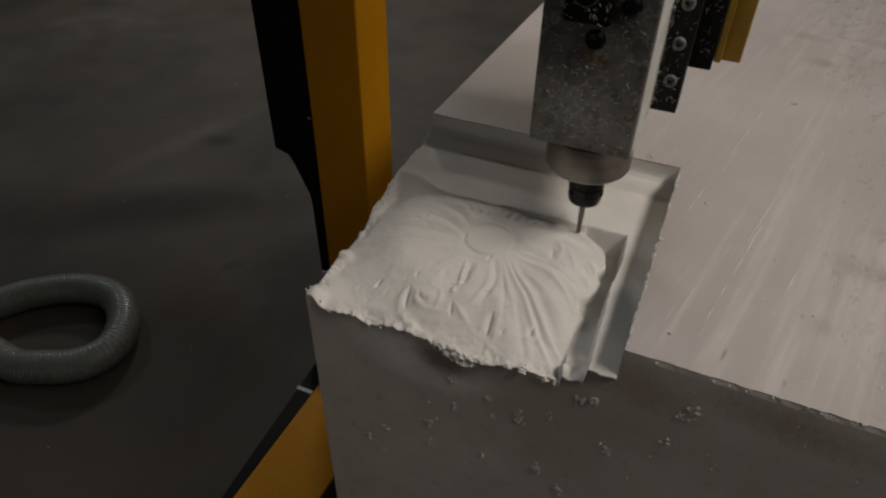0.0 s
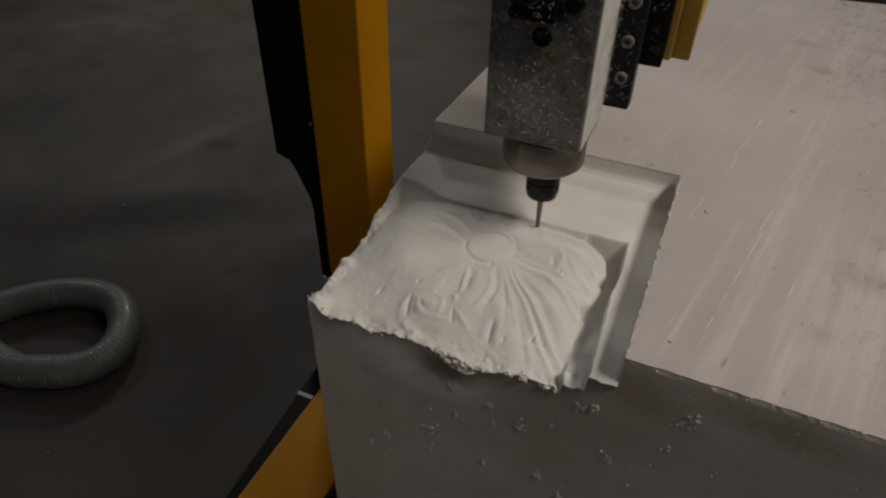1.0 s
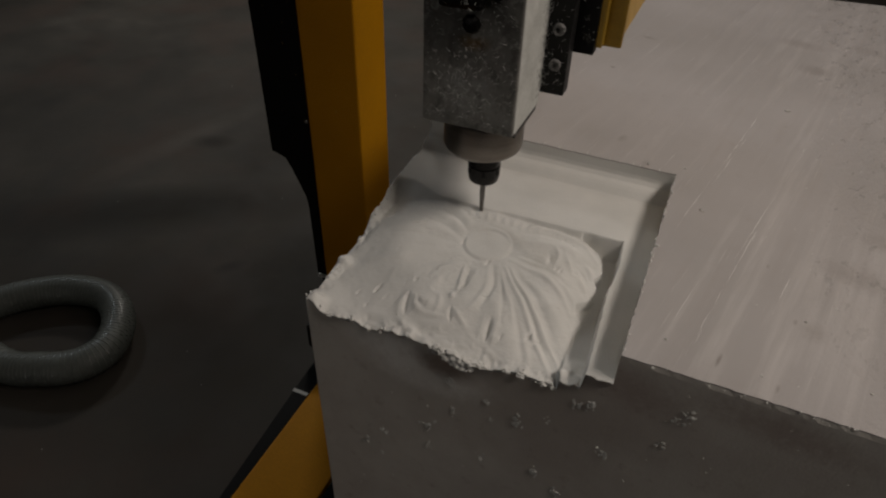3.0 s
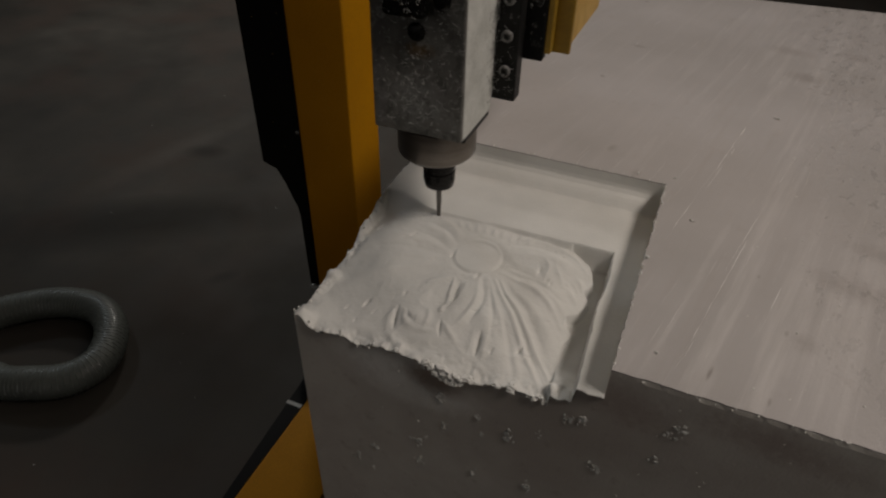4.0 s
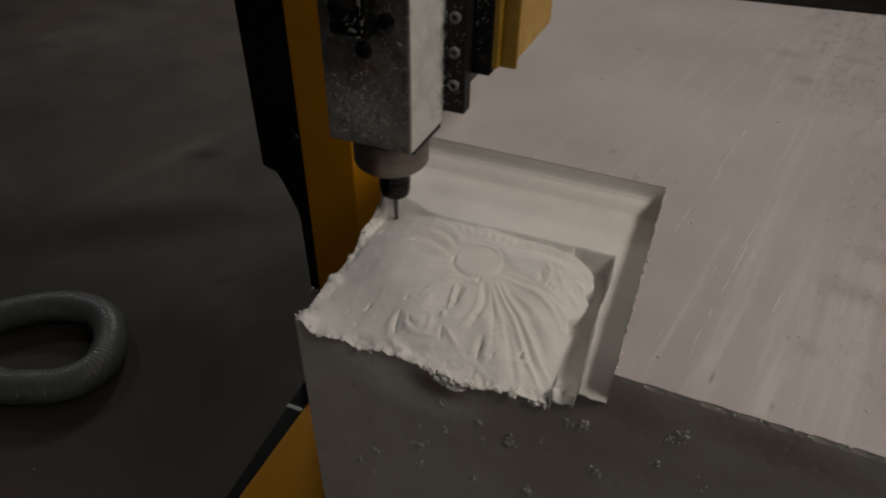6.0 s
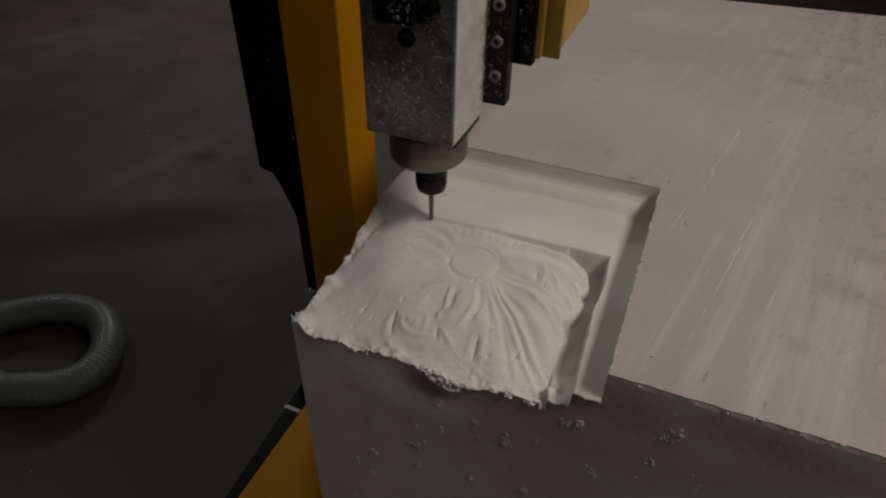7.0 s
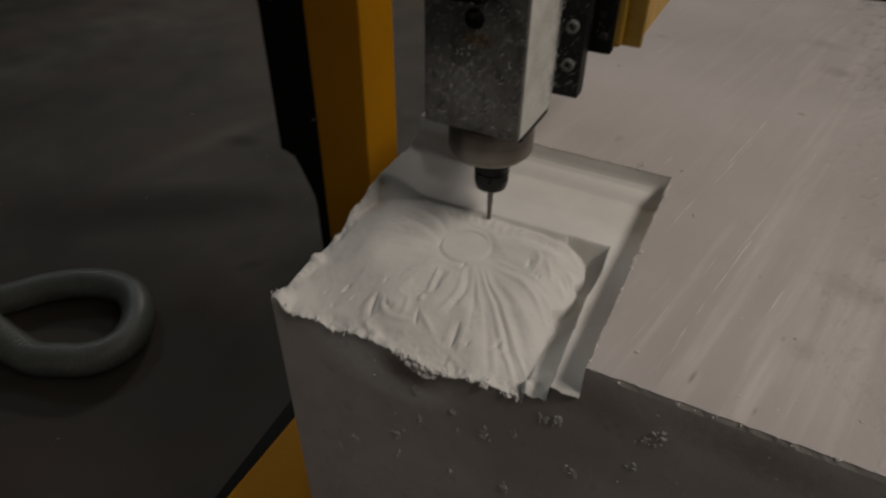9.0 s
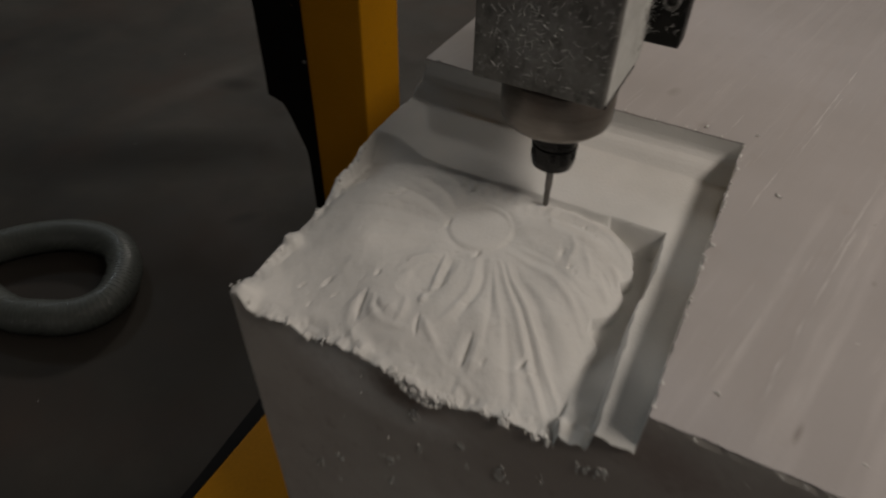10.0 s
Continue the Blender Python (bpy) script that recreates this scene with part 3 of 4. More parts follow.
    # stepped foot of the back wall
    foot = np.interp(y, [0.292, 0.2975, 0.3040, 0.3085, 0.3140, 0.3190, 0.320], [0.036, 0.0325, 0.0272, 0.0245, 0.0222, 0.0175, 0.0130]) + 0.0008 * (value_noise(x, y, 50, 33) - 0.5)
    d = np.minimum(d, np.where(y > 0.292, foot, 0.9))
    return d


def build_block():
    block = thing("foam_block", "large white foam block with a half-carved rosette in one corner", "foam block", (0, 0, BED_Z))
    shift = Matrix.Translation((0, 0, -BED_Z))
    low = ZT - 0.13
    # uncut body, L-shaped round the milled corner
    back = lambda x: BLOCK_Y + 0.10 * x
    rnd = random.Random(4)
    bm = bmesh.new()
    xs = np.linspace(POCKET_X, BLOCK_X, 190)
    front = [(x, 0.0012 * rnd.random()) for x in xs]
    right_wall = [(POCKET_X + 0.0022 * (rnd.random() - 0.4), y) for y in np.linspace(POCKET_Y, 0.004, 50)]
    back_wall = [(x, POCKET_Y + 0.0012 * (rnd.random() - 0.5)) for x in np.linspace(0, POCKET_X, 40)]
    loop = front + [(BLOCK_X, back(BLOCK_X)), (0, back(0))] + back_wall[:-1] + right_wall[:-1]
    top = [bm.verts.new((x, y, ZT)) for x, y in loop]
    chamfer = [bm.verts.new((x, y, ZT - 0.0015)) for x, y in loop]
    wall_start = len(front) + 2
    flat = [(x, 0.0) if i < len(front) else ((POCKET_X, y) if i >= len(loop) - len(right_wall) + 1 else ((x, POCKET_Y) if i >= wall_start else (x, y))) for i, (x, y) in enumerate(loop)]
    foot = [bm.verts.new((x, y, ZT - 0.006)) for x, y in flat]
    base = [bm.verts.new((x, y, BED_Z)) for x, y in flat]
    cap = bm.faces.new(top)
    cap.material_index = 0
    cap.normal_update()
    n = len(loop)
    for up, down, kind in ((top, chamfer, 0), (chamfer, foot, None), (foot, base, None)):
        for i in range(n):
            f = bm.faces.new((up[i], down[i], down[(i + 1) % n], up[(i + 1) % n]))
            inner = len(front) + 2 <= i < n
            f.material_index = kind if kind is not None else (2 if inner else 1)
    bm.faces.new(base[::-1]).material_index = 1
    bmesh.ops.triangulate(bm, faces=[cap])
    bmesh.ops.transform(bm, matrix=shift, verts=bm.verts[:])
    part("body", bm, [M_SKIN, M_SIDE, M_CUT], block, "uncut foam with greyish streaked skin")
    # raised scratches in the skin, slanting along the block
    def scratch(points, width, high, mat):
        bm = bmesh.new()
        for (x0, y0), (x1, y1) in zip(points, points[1:]):
            n = max(2, int(math.hypot(x1 - x0, y1 - y0) / 0.012))
            rows = []
            for k in range(n + 1):
                t = k / n
                w = width * (0.1 if k in (0, n) or rnd.random() < 0.6 else rnd.uniform(0.3, 0.9))
                x, y = x0 + (x1 - x0) * t + rnd.gauss(0, 0.0003), y0 + (y1 - y0) * t
                rows.append([bm.verts.new((x - w, y, up)), bm.verts.new((x, y, up + high * rnd.uniform(0.4, 1))), bm.verts.new((x + w, y, up))])
            for a, b in zip(rows, rows[1:]):
                bm.faces.new((a[0], a[1], b[1], b[0])), bm.faces.new((a[1], a[2], b[2], b[1]))
        part("scratch", bm, mat, block, "thin scratch in the foam skin")

    up = ZT - BED_Z + 0.0002
    for points, width, mat in (([(0.338, 0.206), (0.366, 0.338)], 0.0006, M_PALE), ([(0.366, 0.338), (0.404, 0.520)], 0.0009, M_PALE), ([(0.3725, 0.023), (0.397, 0.138)], 0.0006, M_PALE), ([(0.397, 0.138), (0.419, 0.242)], 0.0007, M_PALE),
                               ([(0.436, 0.097), (0.454, 0.173)], 0.0006, M_PALE), ([(0.401, 0.177), (0.434, 0.318)], 0.0006, M_PALE), ([(0.434, 0.318), (0.468, 0.460)], 0.0004, M_PALE), ([(0.378, 0.040), (0.392, 0.105)], 0.0004, M_PALE), ([(0.366, 0.318), (0.394, 0.450)], 0.0007, M_PALE),
                               ([(0.306, 0.326), (0.315, 0.372)], 0.0005, M_PALE), ([(0.415, 0.175), (0.440, 0.290)], 0.0003, M_PALE), ([(0.462, 0.385), (0.490, 0.510)], 0.0003, M_PALE),
                               ([(0.520, 0.650), (0.549, 0.785)], 0.0004, M_PALE), ([(0.357, 0.060), (0.372, 0.130)], 0.0003, M_PALE), ([(0.476, 0.380), (0.524, 0.644)], 0.0006, M_SIDE),
                               ([(0.425, 0.610), (0.462, 0.780)], 0.0004, M_PALE), ([(0.500, 0.150), (0.560, 0.430)], 0.0004, M_SIDE)):
        scratch(points, 0.65 * width, 0.00012, mat)
    # plain foam under the carving
    bm = box((0, 0, BED_Z), (POCKET_X, POCKET_Y, low))
    bmesh.ops.transform(bm, matrix=shift, verts=bm.verts[:])
    part("lower_body", bm, M_SIDE, block)
    # the carving, with its broken front and left sides
    nx, ny = 420, 420
    gx, gy = np.meshgrid(np.linspace(0, POCKET_X, nx), np.linspace(0, POCKET_Y, ny), indexing="ij")
    z = ZT - carved_depth(gx, gy)
    px, py = gx.copy(), gy.copy()
    fall = np.linspace(1, 0, 9)[:8] ** 2
    py[:, :8] -= (ragged(gx[:, 0], 41) * step(0.0, 0.02, gx[:, 0]))[:, None] * fall[None, :]
    px[:8, :] -= 0.7 * (ragged(gy[0, :], 43) * step(0.0, 0.02, gy[0, :]))[None, :] * fall[:, None]
    verts = np.stack([px, py, z - BED_Z], -1).reshape(-1, 3)
    index = np.arange(nx * ny).reshape(nx, ny)
    faces = np.stack([index[:-1, :-1], index[1:, :-1], index[1:, 1:], index[:-1, 1:]], -1).reshape(-1, 4)
    data = bpy.data.meshes.new("carving")
    lips, sides = [], []
    start = len(verts)
    extra = []
    for line, along in ((index[:, 0], 0), (index[0, ::-1], 1)):
        under = []
        for i in line:
            x, y, h = verts[i]
            drop = h - 0.004 - 0.004 * random.Random(int(i)).random()
            extra.append((max(x, 0.0), 0.0, drop) if not along else (0.0, y, drop))
            a = start + len(extra) - 1
            extra.append((extra[-1][0], extra[-1][1], low - BED_Z))
            under.append((a, a + 1))
        for k in range(len(line) - 1):
            lips.append((line[k], under[k][0], under[k + 1][0], line[k + 1]))
            sides.append((under[k][0], under[k][1], under[k + 1][1], under[k + 1][0]))
    all_verts = [tuple(v) for v in verts] + extra
    all_faces = [tuple(int(q) for q in f) for f in faces] + [tuple(int(q) for q in f) for f in lips + sides]
    data.from_pydata(all_verts, [], all_faces)
    kinds = [0] * (len(faces) + len(lips)) + [1] * len(sides)
    data.materials.append(M_CUT), data.materials.append(M_SIDE)
    data.polygons.foreach_set("material_index", kinds)
    data.polygons.foreach_set("use_smooth", [k == 0 and i < len(faces) for i, k in enumerate(kinds)])
    carving = new("carving", data)
    carving.parent = block
    tagged(carving, "fresh white carved rosette with radiating flutes and crumbly edges")
    return block


# ---- the machine ----
def build_bed():
    bed = thing("machine_bed", "black steel router bed with a yellow side beam and black rail", "machine bed", (0, 0, 0))
    part("bed_plate", box((-0.10, -0.25, 0.62), (1.6, 2.6, BED_Z), 0.004), M_BLACK, bed, "black bed plate")
    part("bed_frame", box((-0.19, -0.9, 0.10), (1.6, 2.6, 0.43), 0.006), M_BLACK, bed, "black steel underframe")
    part("side_beam", box((-0.369, -1.2, 0.25), (-0.20, 2.8, 0.465), 0.004), M_YELLOW, bed, "yellow painted side beam")
    part("guide_rail", prism([(-0.392, -1.2), (-0.3705, -1.2), (-0.3705, 2.8), (-0.416, 2.8), (-0.416, 0.50), (-0.392, 0.10)], 2, 0.30, 0.462, 0.002), M_BLACK, bed, "black guide rail")
    part("tape_mark", box((-0.413, 0.419, 0.4605), (-0.372, 0.429, 0.4635), 0.0005), M_WHITE, bed, "worn white tape mark")
    for y in (-0.9, 0.9, 2.4):
        for x in (-0.33, 1.3):
            part("leg", box((x, y, 0), (x + 0.12, y + 0.12, 0.251), 0.004), M_BLACK, bed)
    return bed


def build_gantry_leg():
    leg = thing("gantry_leg", "yellow steel gantry column with a black side plate", "gantry", (-0.37, 0.71, 0.465))
    back = Matrix.Translation((0.37, -0.71, -0.465))

    def add(name, bm, mat, label=""):
        bmesh.ops.transform(bm, matrix=back, verts=bm.verts[:])
        return part(name, bm, mat, leg, label)

    add("column", box((-0.437, 0.65, 0.545), (-0.309, 0.77, 2.3), 0.004), M_YELLOW, "yellow painted square column")
    outline = [(-0.553, 2.3), (-0.549, 0.990), (-0.514, 0.980), (-0.500, 0.955), (-0.470, 0.885), (-0.466, 0.86), (-0.463, 0.652), (-0.438, 0.652), (-0.438, 2.3)]
    add("side_plate", prism(outline, 1, 0.652, 0.70), M_BLACK, "black bracket plate with a notched lower end")
    add("plate_foot", box((-0.460, 0.662, 0.545), (-0.4375, 0.70, 0.651), 0.002), M_RAIL, "dark foot under the plate")
    add("paper_tag", box((-0.462, 0.6505, 0.640), (-0.441, 0.6612, 0.6465), 0.0004), M_WHITE, "small dirty white tag")
    add("carriage", box((-0.455, 0.56, 0.466), (-0.29, 0.90, 0.545), 0.006), M_RAIL, "black rail carriage")
    add("screw", lathe([(0.0005, 0), (0.004, 0.001), (0.004, 0.003), (0.0005, 0.0035)], 12, (-0.4435, 0.652, 1.088), 1), M_BOLT)
    # small chips and dust specks on the paint
    rnd = random.Random(33)
    bm = bmesh.new()
    for _ in range(26):
        flake(bm, (rnd.uniform(-0.43, -0.315), 0.6496, rnd.uniform(0.75, 1.35)), rnd.uniform(0.0006, 0.0018), rnd, (0.7, 0.25, 1.3))
    for _ in range(22):
        flake(bm, (-0.3086, rnd.uniform(0.655, 0.765), rnd.uniform(0.75, 1.35)), rnd.uniform(0.0006, 0.0016), rnd, (0.25, 0.7, 1.3))
    for _ in range(8):
        flake(bm, (rnd.uniform(-0.54, -0.45), 0.6515, rnd.uniform(1.0, 1.5)), rnd.uniform(0.0005, 0.0012), rnd, (1, 0.25, 1))
    tagged(add("paint_specks", bm, M_PALE_YELLOW, "pale chips and dust specks on the paint"), kind="stuff")
    return leg


def build_spindle():
    """The head, measured from the tip of the bit."""
    head = thing("router_spindle", "dusty grey router spindle with black collet nut and yellow slide", "router spindle", (0.2365, 0.197, 1.310))
    b = box((-0.0575, -0.043, 0.128), (0.0415, 0.043, 0.95), 0.0022)
    part("body", b, M_FACE, head, "square dusty aluminium spindle body")
    part("side_panel", box((0.0416, -0.0405, 0.1305), (0.0422, 0.0425, 0.94), 0.0002), M_LIT_SIDE, head, "dusty side face with lamp light painted in")
    part("end_plate", box((-0.0565, -0.030, 0.1215), (0.0405, 0.0425, 0.1285), 0.001), M_RAIL, head, "dark end plate")
    part("lower_housing", lathe([(0.0360, 0.0865), (0.0385, 0.0875), (0.0425, 0.0915), (0.0437, 0.0945), (0.0437, 0.1262), (0.042, 0.1272)], 64, (-0.0035, 0, 0)), M_STEEL, head, "turned steel bearing housing", True)
    nut = part("collet_nut", lathe([(0.006, 0.0432), (0.0132, 0.0430), (0.0168, 0.0460), (0.0182, 0.0520), (0.0186, 0.0650), (0.0178, 0.0662), (0.0178, 0.0690), (0.0186, 0.0702), (0.0184, 0.0850), (0.010, 0.087)], 48), M_NUT, head, "black collet nut")
    for k in range(6):
        a = math.pi / 3 * k + 0.3
        bm = box((-0.0022, -0.0006, 0.057), (0.0022, 0.0006, 0.0635), 0.0004)
        bmesh.ops.transform(bm, matrix=Matrix.Rotation(a, 4, "Z") @ Matrix.Translation((0, -0.0187, 0)), verts=bm.verts[:])
        part("wrench_slot", bm, M_RAIL, nut)
    part("bit", lathe([(0.0016, 0.0), (0.0024, 0.0006), (0.0026, 0.018), (0.0031, 0.020), (0.0031, 0.044)], 20), M_BIT, head, "slim steel router bit", True)
    plate = part("mount_plate", box((-0.050, 0.0435, 0.1425), (0.068, 0.063, 0.95), 0.0015), M_RAIL, head, "black mounting plate with a row of bolts")
    for i in range(6):
        for x in (0.056,):
            bm = lathe([(0.0012, 0.0), (0.0055, 0.0006), (0.0062, 0.002), (0.0062, 0.005), (0.0055, 0.006), (0.0034, 0.006), (0.003, 0.0015), (0.0006, 0.0012)], 20, (x, 0.0435, 0.177 + 0.0375 * i), 1)
            part("bolt", bm, M_BOLT, plate, "dust-filled socket bolt")
    part("slide_plate", box((-0.050, 0.0635, 0.1845), (0.089, 0.079, 0.95), 0.0015), M_BLACK, head, "black slide plate")
    part("slide_cover", box((-0.050, 0.0795, 0.1905), (0.114, 0.086, 0.95), 0.0015), M_OLIVE, head, "olive-yellow cover plate, shade put into its colour")
    part("slide_box", box((-0.050, 0.0865, 0.1965), (0.112, 0.23, 0.95), 0.003), M_PALE_YELLOW, head, "dusty yellow slide housing with lamp light in its colour")
    part("cover_lip", box((0.0895, 0.0665, 0.1925), (0.0960, 0.0793, 0.95), 0.001), M_OLIVE, head, "narrow yellow lip")
    socket = part("power_socket", box((-0.036, -0.060, 0.253), (0.006, -0.0425, 0.335), 0.005), M_NUT, head, "black power socket furred with dust")
    part("plug", lathe([(0.012, 0.0), (0.012, 0.014), (0.010, 0.016), (0.004, 0.0165)], 24, (-0.015, -0.060, 0.284), 1), M_NUT, socket)
    part("screw_cap", lathe([(0.0085, 0.0), (0.0085, 0.003), (0.006, 0.005), (0.001, 0.0052)], 20, (0.0185, -0.0425, 0.268), 1), M_NUT, head, "black round cap")
    part("drain_plug", lathe([(0.009, 0.0), (0.0095, 0.002), (0.007, 0.006), (0.002, 0.0065)], 9, (-0.0075, -0.0425, 0.2365), 1), M_NUT, head, "black drain plug")
    # blown foam dust that clings to the metal: crumbs and short fibres
    rnd = random.Random(9)
    bm = bmesh.new()

    def fibre(at, length, thick, wall):
        """A bent sliver lying against a face; wall 1 faces the front, 0 the side."""
        a = rnd.uniform(0, math.pi)
        bend = rnd.uniform(-0.7, 0.7)
        p, rows = Vector(at), []
        for k in range(4):
            u, v = math.cos(a + bend * k / 3), math.sin(a + bend * k / 3)
            way = Vector((u, 0, v)) if wall else Vector((0, u, v))
            out = Vector((0, -1, 0)) if wall else Vector((1, 0, 0))
            side = way.cross(out)
            w = thick * (0.4 if k in (0, 3) else 1.0)
            rows.append([bm.verts.new(p + side * w), bm.verts.new(p + out * w * 1.6), bm.verts.new(p - side * w)])
            p = p + way * length / 3
        for r0, r1 in zip(rows, rows[1:]):
            for k in range(2):
                bm.faces.new((r0[k], r0[k + 1], r1[k + 1], r1[k]))

    for _ in range(260):
        x, z = rnd.uniform(-0.052, 0.037), 0.138 + 0.2 * rnd.random() ** 1.5
        if rnd.random() < 0.6:
            x, z = rnd.gauss(-0.012, 0.020), rnd.gauss(0.172, 0.020)
        if -0.053 < x < 0.037 and z > 0.136:
            fibre((x, -0.0431, z), rnd.uniform(0.0018, 0.0070), rnd.uniform(0.00010, 0.00034), 1)
    for _ in range(330):
        x, z = rnd.uniform(-0.053, 0.041), 0.134 + 0.20 * rnd.random() ** 1.4
        flake(bm, (x, -0.0432, z), rnd.uniform(0.0002, 0.0006), rnd, (1.0, 0.45, 1.0))
    for _ in range(110):
        fibre((rnd.uniform(-0.036, 0.005), -0.0602, rnd.uniform(0.254, 0.335)), rnd.uniform(0.002, 0.007), rnd.uniform(0.00012, 0.0003), 1)
    for _ in range(760):
        flake(bm, (0.0424, 0.043 - abs(rnd.gauss(0, 0.007)), rnd.uniform(0.14, 0.45)), rnd.uniform(0.0003, 0.0011), rnd, (0.5, 1, 1))
    for _ in range(110):
        fibre((0.0424, rnd.uniform(0.02, 0.043), rnd.uniform(0.14, 0.45)), rnd.uniform(0.002, 0.005), rnd.uniform(0.0002, 0.0004), 0)
    for _ in range(420):
        fibre((0.0424 + abs(rnd.gauss(0, 0.0018)), 0.0425 - abs(rnd.gauss(0, 0.003)), rnd.uniform(0.15, 0.45)), rnd.uniform(0.0015, 0.004), rnd.uniform(0.00015, 0.0003), rnd.randint(0, 1))
    for _ in range(90):
        flake(bm, (rnd.uniform(0.043, 0.067), 0.0432, rnd.uniform(0.148, 0.42)), rnd.uniform(0.00015, 0.0005), rnd, (1, 0.5, 1))
    for _ in range(90):
        fibre((rnd.uniform(0.045, 0.064), 0.0434, rnd.uniform(0.15, 0.42)), rnd.uniform(0.002, 0.006), rnd.uniform(0.00008, 0.00018), 1)
    for _ in range(110):
        fibre((rnd.uniform(0.069, 0.086), 0.0634, rnd.uniform(0.192, 0.42)), rnd.uniform(0.0015, 0.004), rnd.uniform(0.00007, 0.00015), 1)
    tagged(part("dust", bm, M_DUST, head, "white foam dust clinging to the metal"), kind="stuff")
    return head


# ---- loose things ----
def spline(points, steps):
    out = []
    pts = [Vector(p) for p in points]
    for i in range(1, len(pts) - 2):
        a, b, c, d = pts[i - 1:i + 3]
        for k in range(steps):
            t = k / steps
            out.append(0.5 * ((2 * b) + (c - a) * t + (2 * a - 5 * b + 4 * c - d) * t * t + (3 * b - a - 3 * c + d) * t ** 3))
    out.append(pts[-2])
    return out


def sweep(path, radius, sides=20):
    bm = bmesh.new()
    rings = []
    for i, p in enumerate(path):
        way = (path[min(i + 1, len(path) - 1)] - path[max(i - 1, 0)]).normalized()
        side = way.cross(Vector((0, 0, 1))).normalized()
        up = side.cross(way)
        r = radius(i) if callable(radius) else radius
        rings.append([bm.verts.new(p + r * (math.cos(a) * side + math.sin(a) * up)) for a in (2 * math.pi * k / sides for k in range(sides))])
    for a, b in zip(rings, rings[1:]):
        for k in range(sides):
            bm.faces.new((a[k], b[k], b[(k + 1) % sides], a[(k + 1) % sides]))
    bm.faces.new(rings[0]), bm.faces.new(rings[-1][::-1])
    bmesh.ops.recalc_face_normals(bm, faces=bm.faces[:])
    return bm


def build_hose():
    r = 0.058
    hose = thing("extraction_hose", "looped translucent grey ribbed suction hose on the floor", "hose", (-1.6, 0.55, 0))
    pts = [(-3.4, 0.1), (-2.9, 0.15), (-2.3, 0.28), (-1.95, 0.46), (-1.80, 0.64), (-1.668, 0.738), (-1.521, 0.762), (-1.395, 0.695), (-1.325, 0.58), (-1.345, 0.48), (-1.444, 0.41), (-1.614, 0.37), (-1.95, 0.40), (-2.4, 0.62), (-2.9, 0.9), (-3.3, 1.1)]
    lift = lambda i: r + 0.001 + (0.125 if 12 <= i <= 13 else 0.0)
    path = [p - Vector((-1.6, 0.55, 0)) for p in spline([(x, y, lift(i)) for i, (x, y) in enumerate(pts)], 60)]
    # even spacing along the hose
    length, even = 0.0, [path[0]]
    for a, b in zip(path, path[1:]):
        length += (b - a).length
        if length >= 0.0042:
            even.append(b)
            length = 0.0
    part("tube", sweep(even, r - 0.002, 24), M_HOSE, hose, "translucent grey plastic wall", True)
    # wire helix
    turns, helix = 0.0, []
    for i in range(len(even) * 10):
        p = i / 10
        k = int(p)
        if k + 1 >= len(even):
            break
        c = even[k].lerp(even[k + 1], p - k)
        way = (even[k + 1] - even[k]).normalized()
        side = way.cross(Vector((0, 0, 1))).normalized()
        a = 2 * math.pi * p * 0.0044 / 0.012
        helix.append(c + (r - 0.0022) * (math.cos(a) * side + math.sin(a) * side.cross(way)))
    part("wire_rib", sweep(helix[::2], 0.0027, 6), M_WIRE, hose, "pale wire helix", True)
    return hose


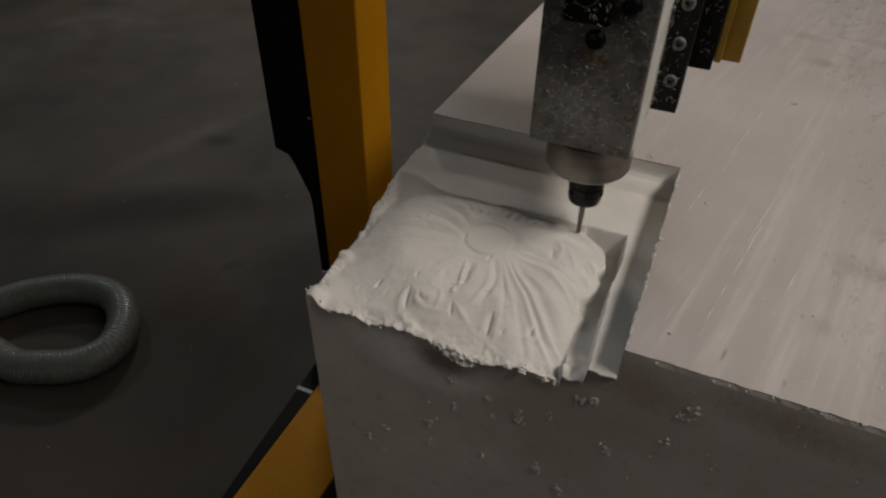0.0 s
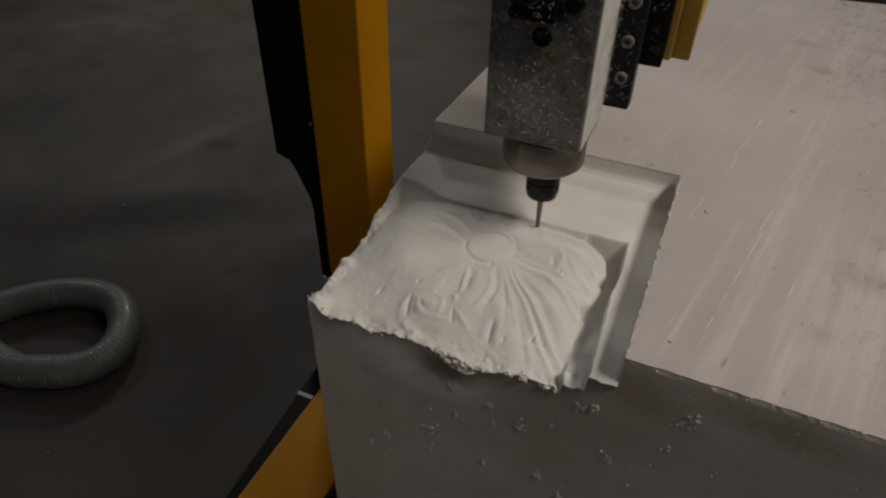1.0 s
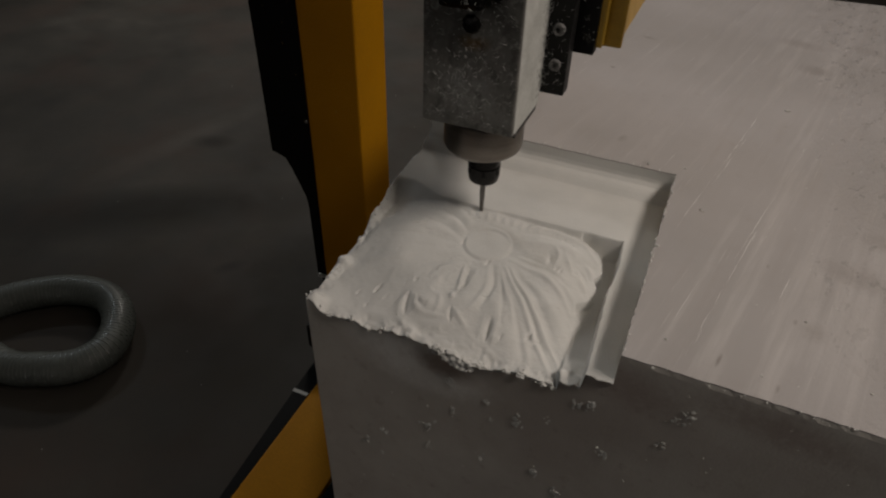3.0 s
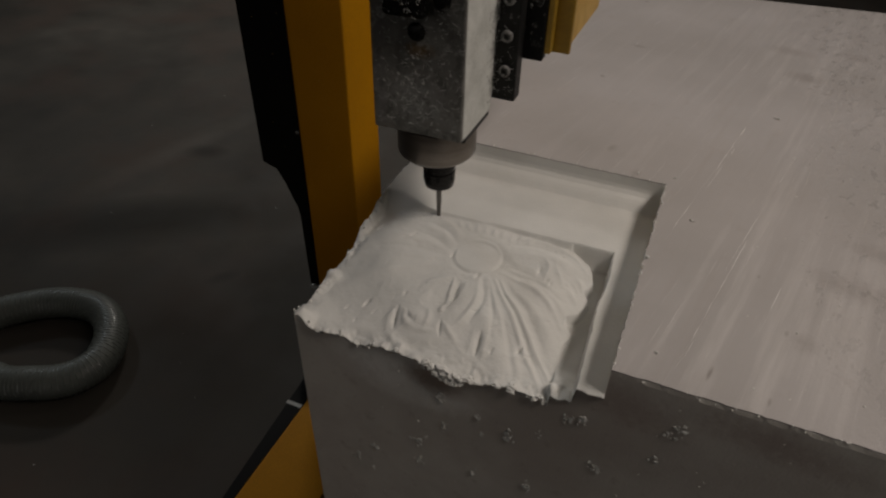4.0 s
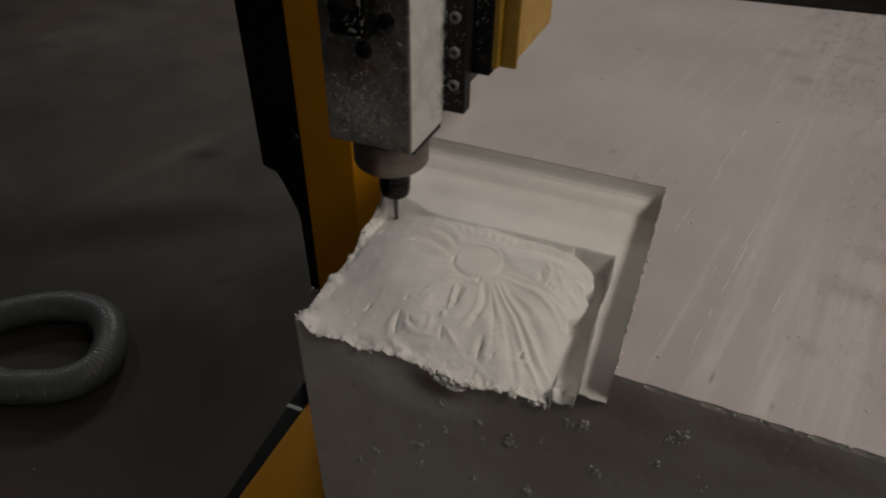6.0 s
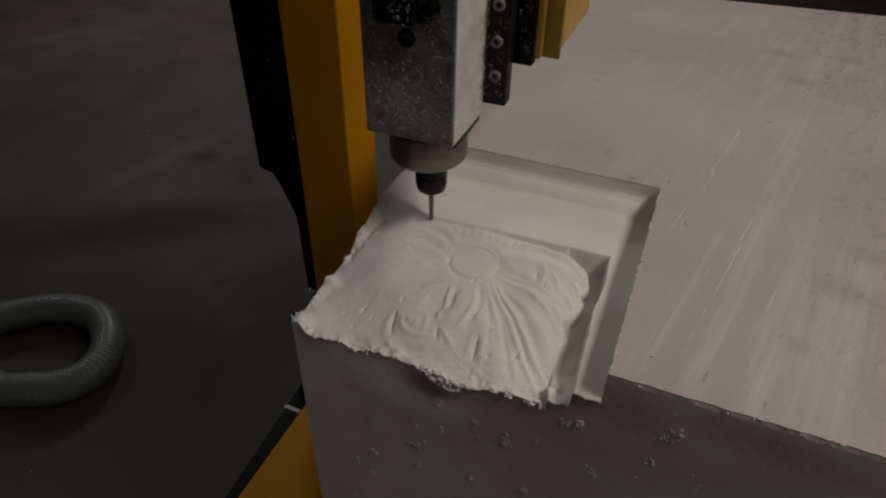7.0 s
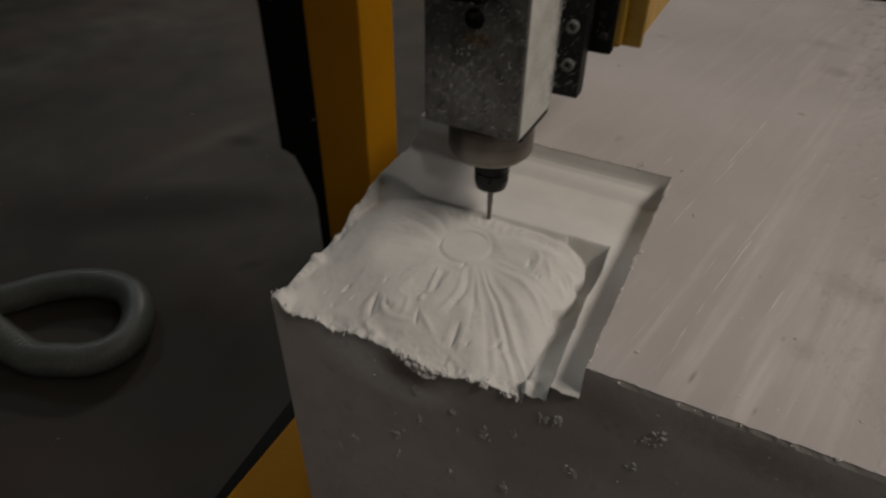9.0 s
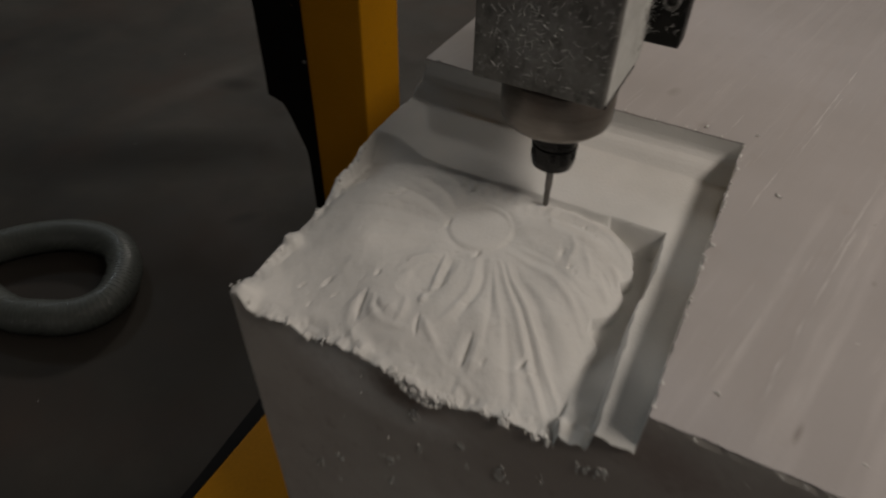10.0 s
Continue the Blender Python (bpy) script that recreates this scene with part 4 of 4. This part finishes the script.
def build_crumbs():
    rnd = random.Random(21)
    bm = bmesh.new()
    spots = [(0.241, 1.216), (0.329, 1.213), (0.267, 1.143), (0.310, 1.277), (0.272, 1.236), (0.382, 1.295), (0.142, 1.152), (0.376, 1.257), (0.206, 1.135), (0.295, 1.271), (0.215, 1.203), (0.390, 1.303), (0.087, 1.111)]
    spots += [(rnd.uniform(0.06, 0.75), rnd.uniform(0.95, 1.30)) for _ in range(26)]
    for x, z in spots:
        big = rnd.uniform(0.5, 1.25)
        for _ in range(rnd.randint(5, 13)):
            flake(bm, (x + rnd.gauss(0, 0.0028) * big, -0.0010, z + rnd.gauss(0, 0.0042) * big), rnd.uniform(0.0008, 0.0026) * big, rnd, (1, 0.3, 1.3))
    for _ in range(60):
        flake(bm, (rnd.uniform(0.0, 0.8), -0.0005, rnd.uniform(0.92, 1.33)), rnd.uniform(0.0005, 0.0011), rnd, (1, 0.6, 1))
    for _ in range(70):
        flake(bm, (rnd.uniform(0.33, 0.95), rnd.uniform(-0.0012, 0.002), ZT - abs(rnd.gauss(0, 0.0022))), rnd.uniform(0.0004, 0.0014), rnd)
    side = part("foam_crumbs", bm, M_CUT, None, "", True)
    tagged(side, "small white foam crumbs stuck to the block's side", "foam crumbs", kind="stuff")
    # torn lumps that hang on the cut edges
    bm = bmesh.new()
    for x, y, down, size in [(0.153, -0.002, 0.001, 0.0050), (0.160, -0.003, 0.004, 0.0060), (0.167, -0.004, 0.007, 0.0066), (0.174, -0.004, 0.010, 0.0070), (0.182, -0.004, 0.013, 0.0066), (0.189, -0.003, 0.011, 0.0055),
                             (0.178, -0.004, 0.004, 0.0080), (0.187, -0.003, 0.004, 0.0070), (0.196, -0.002, 0.003, 0.0060), (0.203, -0.002, 0.003, 0.0050), (0.171, -0.003, 0.001, 0.0070), (0.240, -0.002, 0.003, 0.0045), (0.226, -0.001, 0.002, 0.0040),
                             (0.262, -0.001, 0.002, 0.0042), (0.120, -0.001, 0.001, 0.0036), (0.074, -0.001, 0.001, 0.0036), (0.030, -0.001, 0.001, 0.0042)]:
        z = ZT - float(carved_depth(np.array([x]), np.array([0.002]))[0]) - down
        lump(bm, (x, y - 0.2 * size, z), 0.85 * size, rnd, (1.15, 0.8, 0.75))
    for _ in range(110):
        x = rnd.uniform(0.0, 0.29)
        z = ZT - float(carved_depth(np.array([x]), np.array([0.001]))[0])
        flake(bm, (x, rnd.uniform(-0.003, 0.002), z - 0.0015 + rnd.gauss(0, 0.0016)), rnd.uniform(0.0004, 0.0015) * rnd.uniform(0.7, 1.5), rnd)
    for _ in range(44):
        y = rnd.uniform(0.0, 0.2)
        z = ZT - float(carved_depth(np.array([0.001]), np.array([y]))[0])
        flake(bm, (rnd.uniform(-0.002, 0.002), y, z - 0.001 + rnd.gauss(0, 0.0012)), rnd.uniform(0.0006, 0.0022), rnd)
    tagged(part("torn_crumbs", bm, M_CUT, None, "", True), "torn foam crumbs along the carving's broken rim", "foam crumbs", kind="stuff")
    # crumbs and burrs on the top, most along the pocket
    bm = bmesh.new()
    for _ in range(46):
        flake(bm, (POCKET_X + rnd.gauss(0.0005, 0.0008), rnd.uniform(0, POCKET_Y), ZT + rnd.uniform(-0.001, 0.0006)), rnd.uniform(0.0005, 0.0018), rnd)
    for _ in range(22):
        flake(bm, (rnd.uniform(0, POCKET_X), POCKET_Y + rnd.gauss(0.001, 0.001), ZT + 0.0004), rnd.uniform(0.0004, 0.0013), rnd)
    for x, y, size in [(0.287, 0.330, 0.0022), (0.354, 0.036, 0.0015), (0.441, 0.562, 0.0022), (0.445, 0.561, 0.002), (0.33, 0.338, 0.0016), (0.325, 0.167, 0.002), (0.360, 0.255, 0.0016)]:
        for _ in range(3):
            flake(bm, (x + rnd.gauss(0, 0.0012), y + rnd.gauss(0, 0.0012), ZT + size * 0.5), size * 0.7, rnd)
    for _ in range(120):
        flake(bm, (rnd.uniform(0.42, 0.85), rnd.uniform(0.0, 0.9), ZT + 0.0003), rnd.uniform(0.0005, 0.0014), rnd, (1, 1, 0.6))
    tagged(part("top_crumbs", bm, M_CUT), "fine white crumbs on the block's top", "foam crumbs", kind="stuff")
    bm = bmesh.new()
    for _ in range(34):
        flake(bm, (rnd.uniform(-2.6, -0.5), rnd.uniform(-0.2, 3.0), 0.0012), rnd.uniform(0.0009, 0.0028), rnd, (1, 1, 0.5))
    tagged(part("floor_crumbs", bm, M_DUST), "scattered white foam crumbs on the concrete", "foam crumbs", kind="stuff")


build_room()
build_bed()
build_gantry_leg()
build_block()
spindle = build_spindle()
build_hose()
build_crumbs()


def motions():
    rows = [(0, 0.2368, 1.3105), (0.5, 0.2112, 1.3137), (1, 0.1872, 1.3135), (1.5, 0.1683, 1.3130), (2, 0.1540, 1.3135), (2.5, 0.1398, 1.3148), (2.7, 0.1322, 1.3147),
            (3.8, 0.0905, 1.3140), (4, 0.0800, 1.3128), (4.5, 0.0505, 1.3065), (5, 0.0262, 1.2870), (5.5, 0.0040, 1.2815), (5.65, 0.0012, 1.2806), (5.8, 0.0065, 1.2828),
            (6.2, 0.0375, 1.2990), (6.8, 0.0660, 1.3110), (7, 0.0748, 1.3132), (7.5, 0.0980, 1.3145), (8, 0.1216, 1.3165), (8.5, 0.1385, 1.3176),
            (9, 0.1538, 1.3135), (9.5, 0.1655, 1.3140), (10, 0.1874, 1.3128)]
    walk(spindle, [(t, pose(x, 0.197, z)) for t, x, z in rows])


motions()
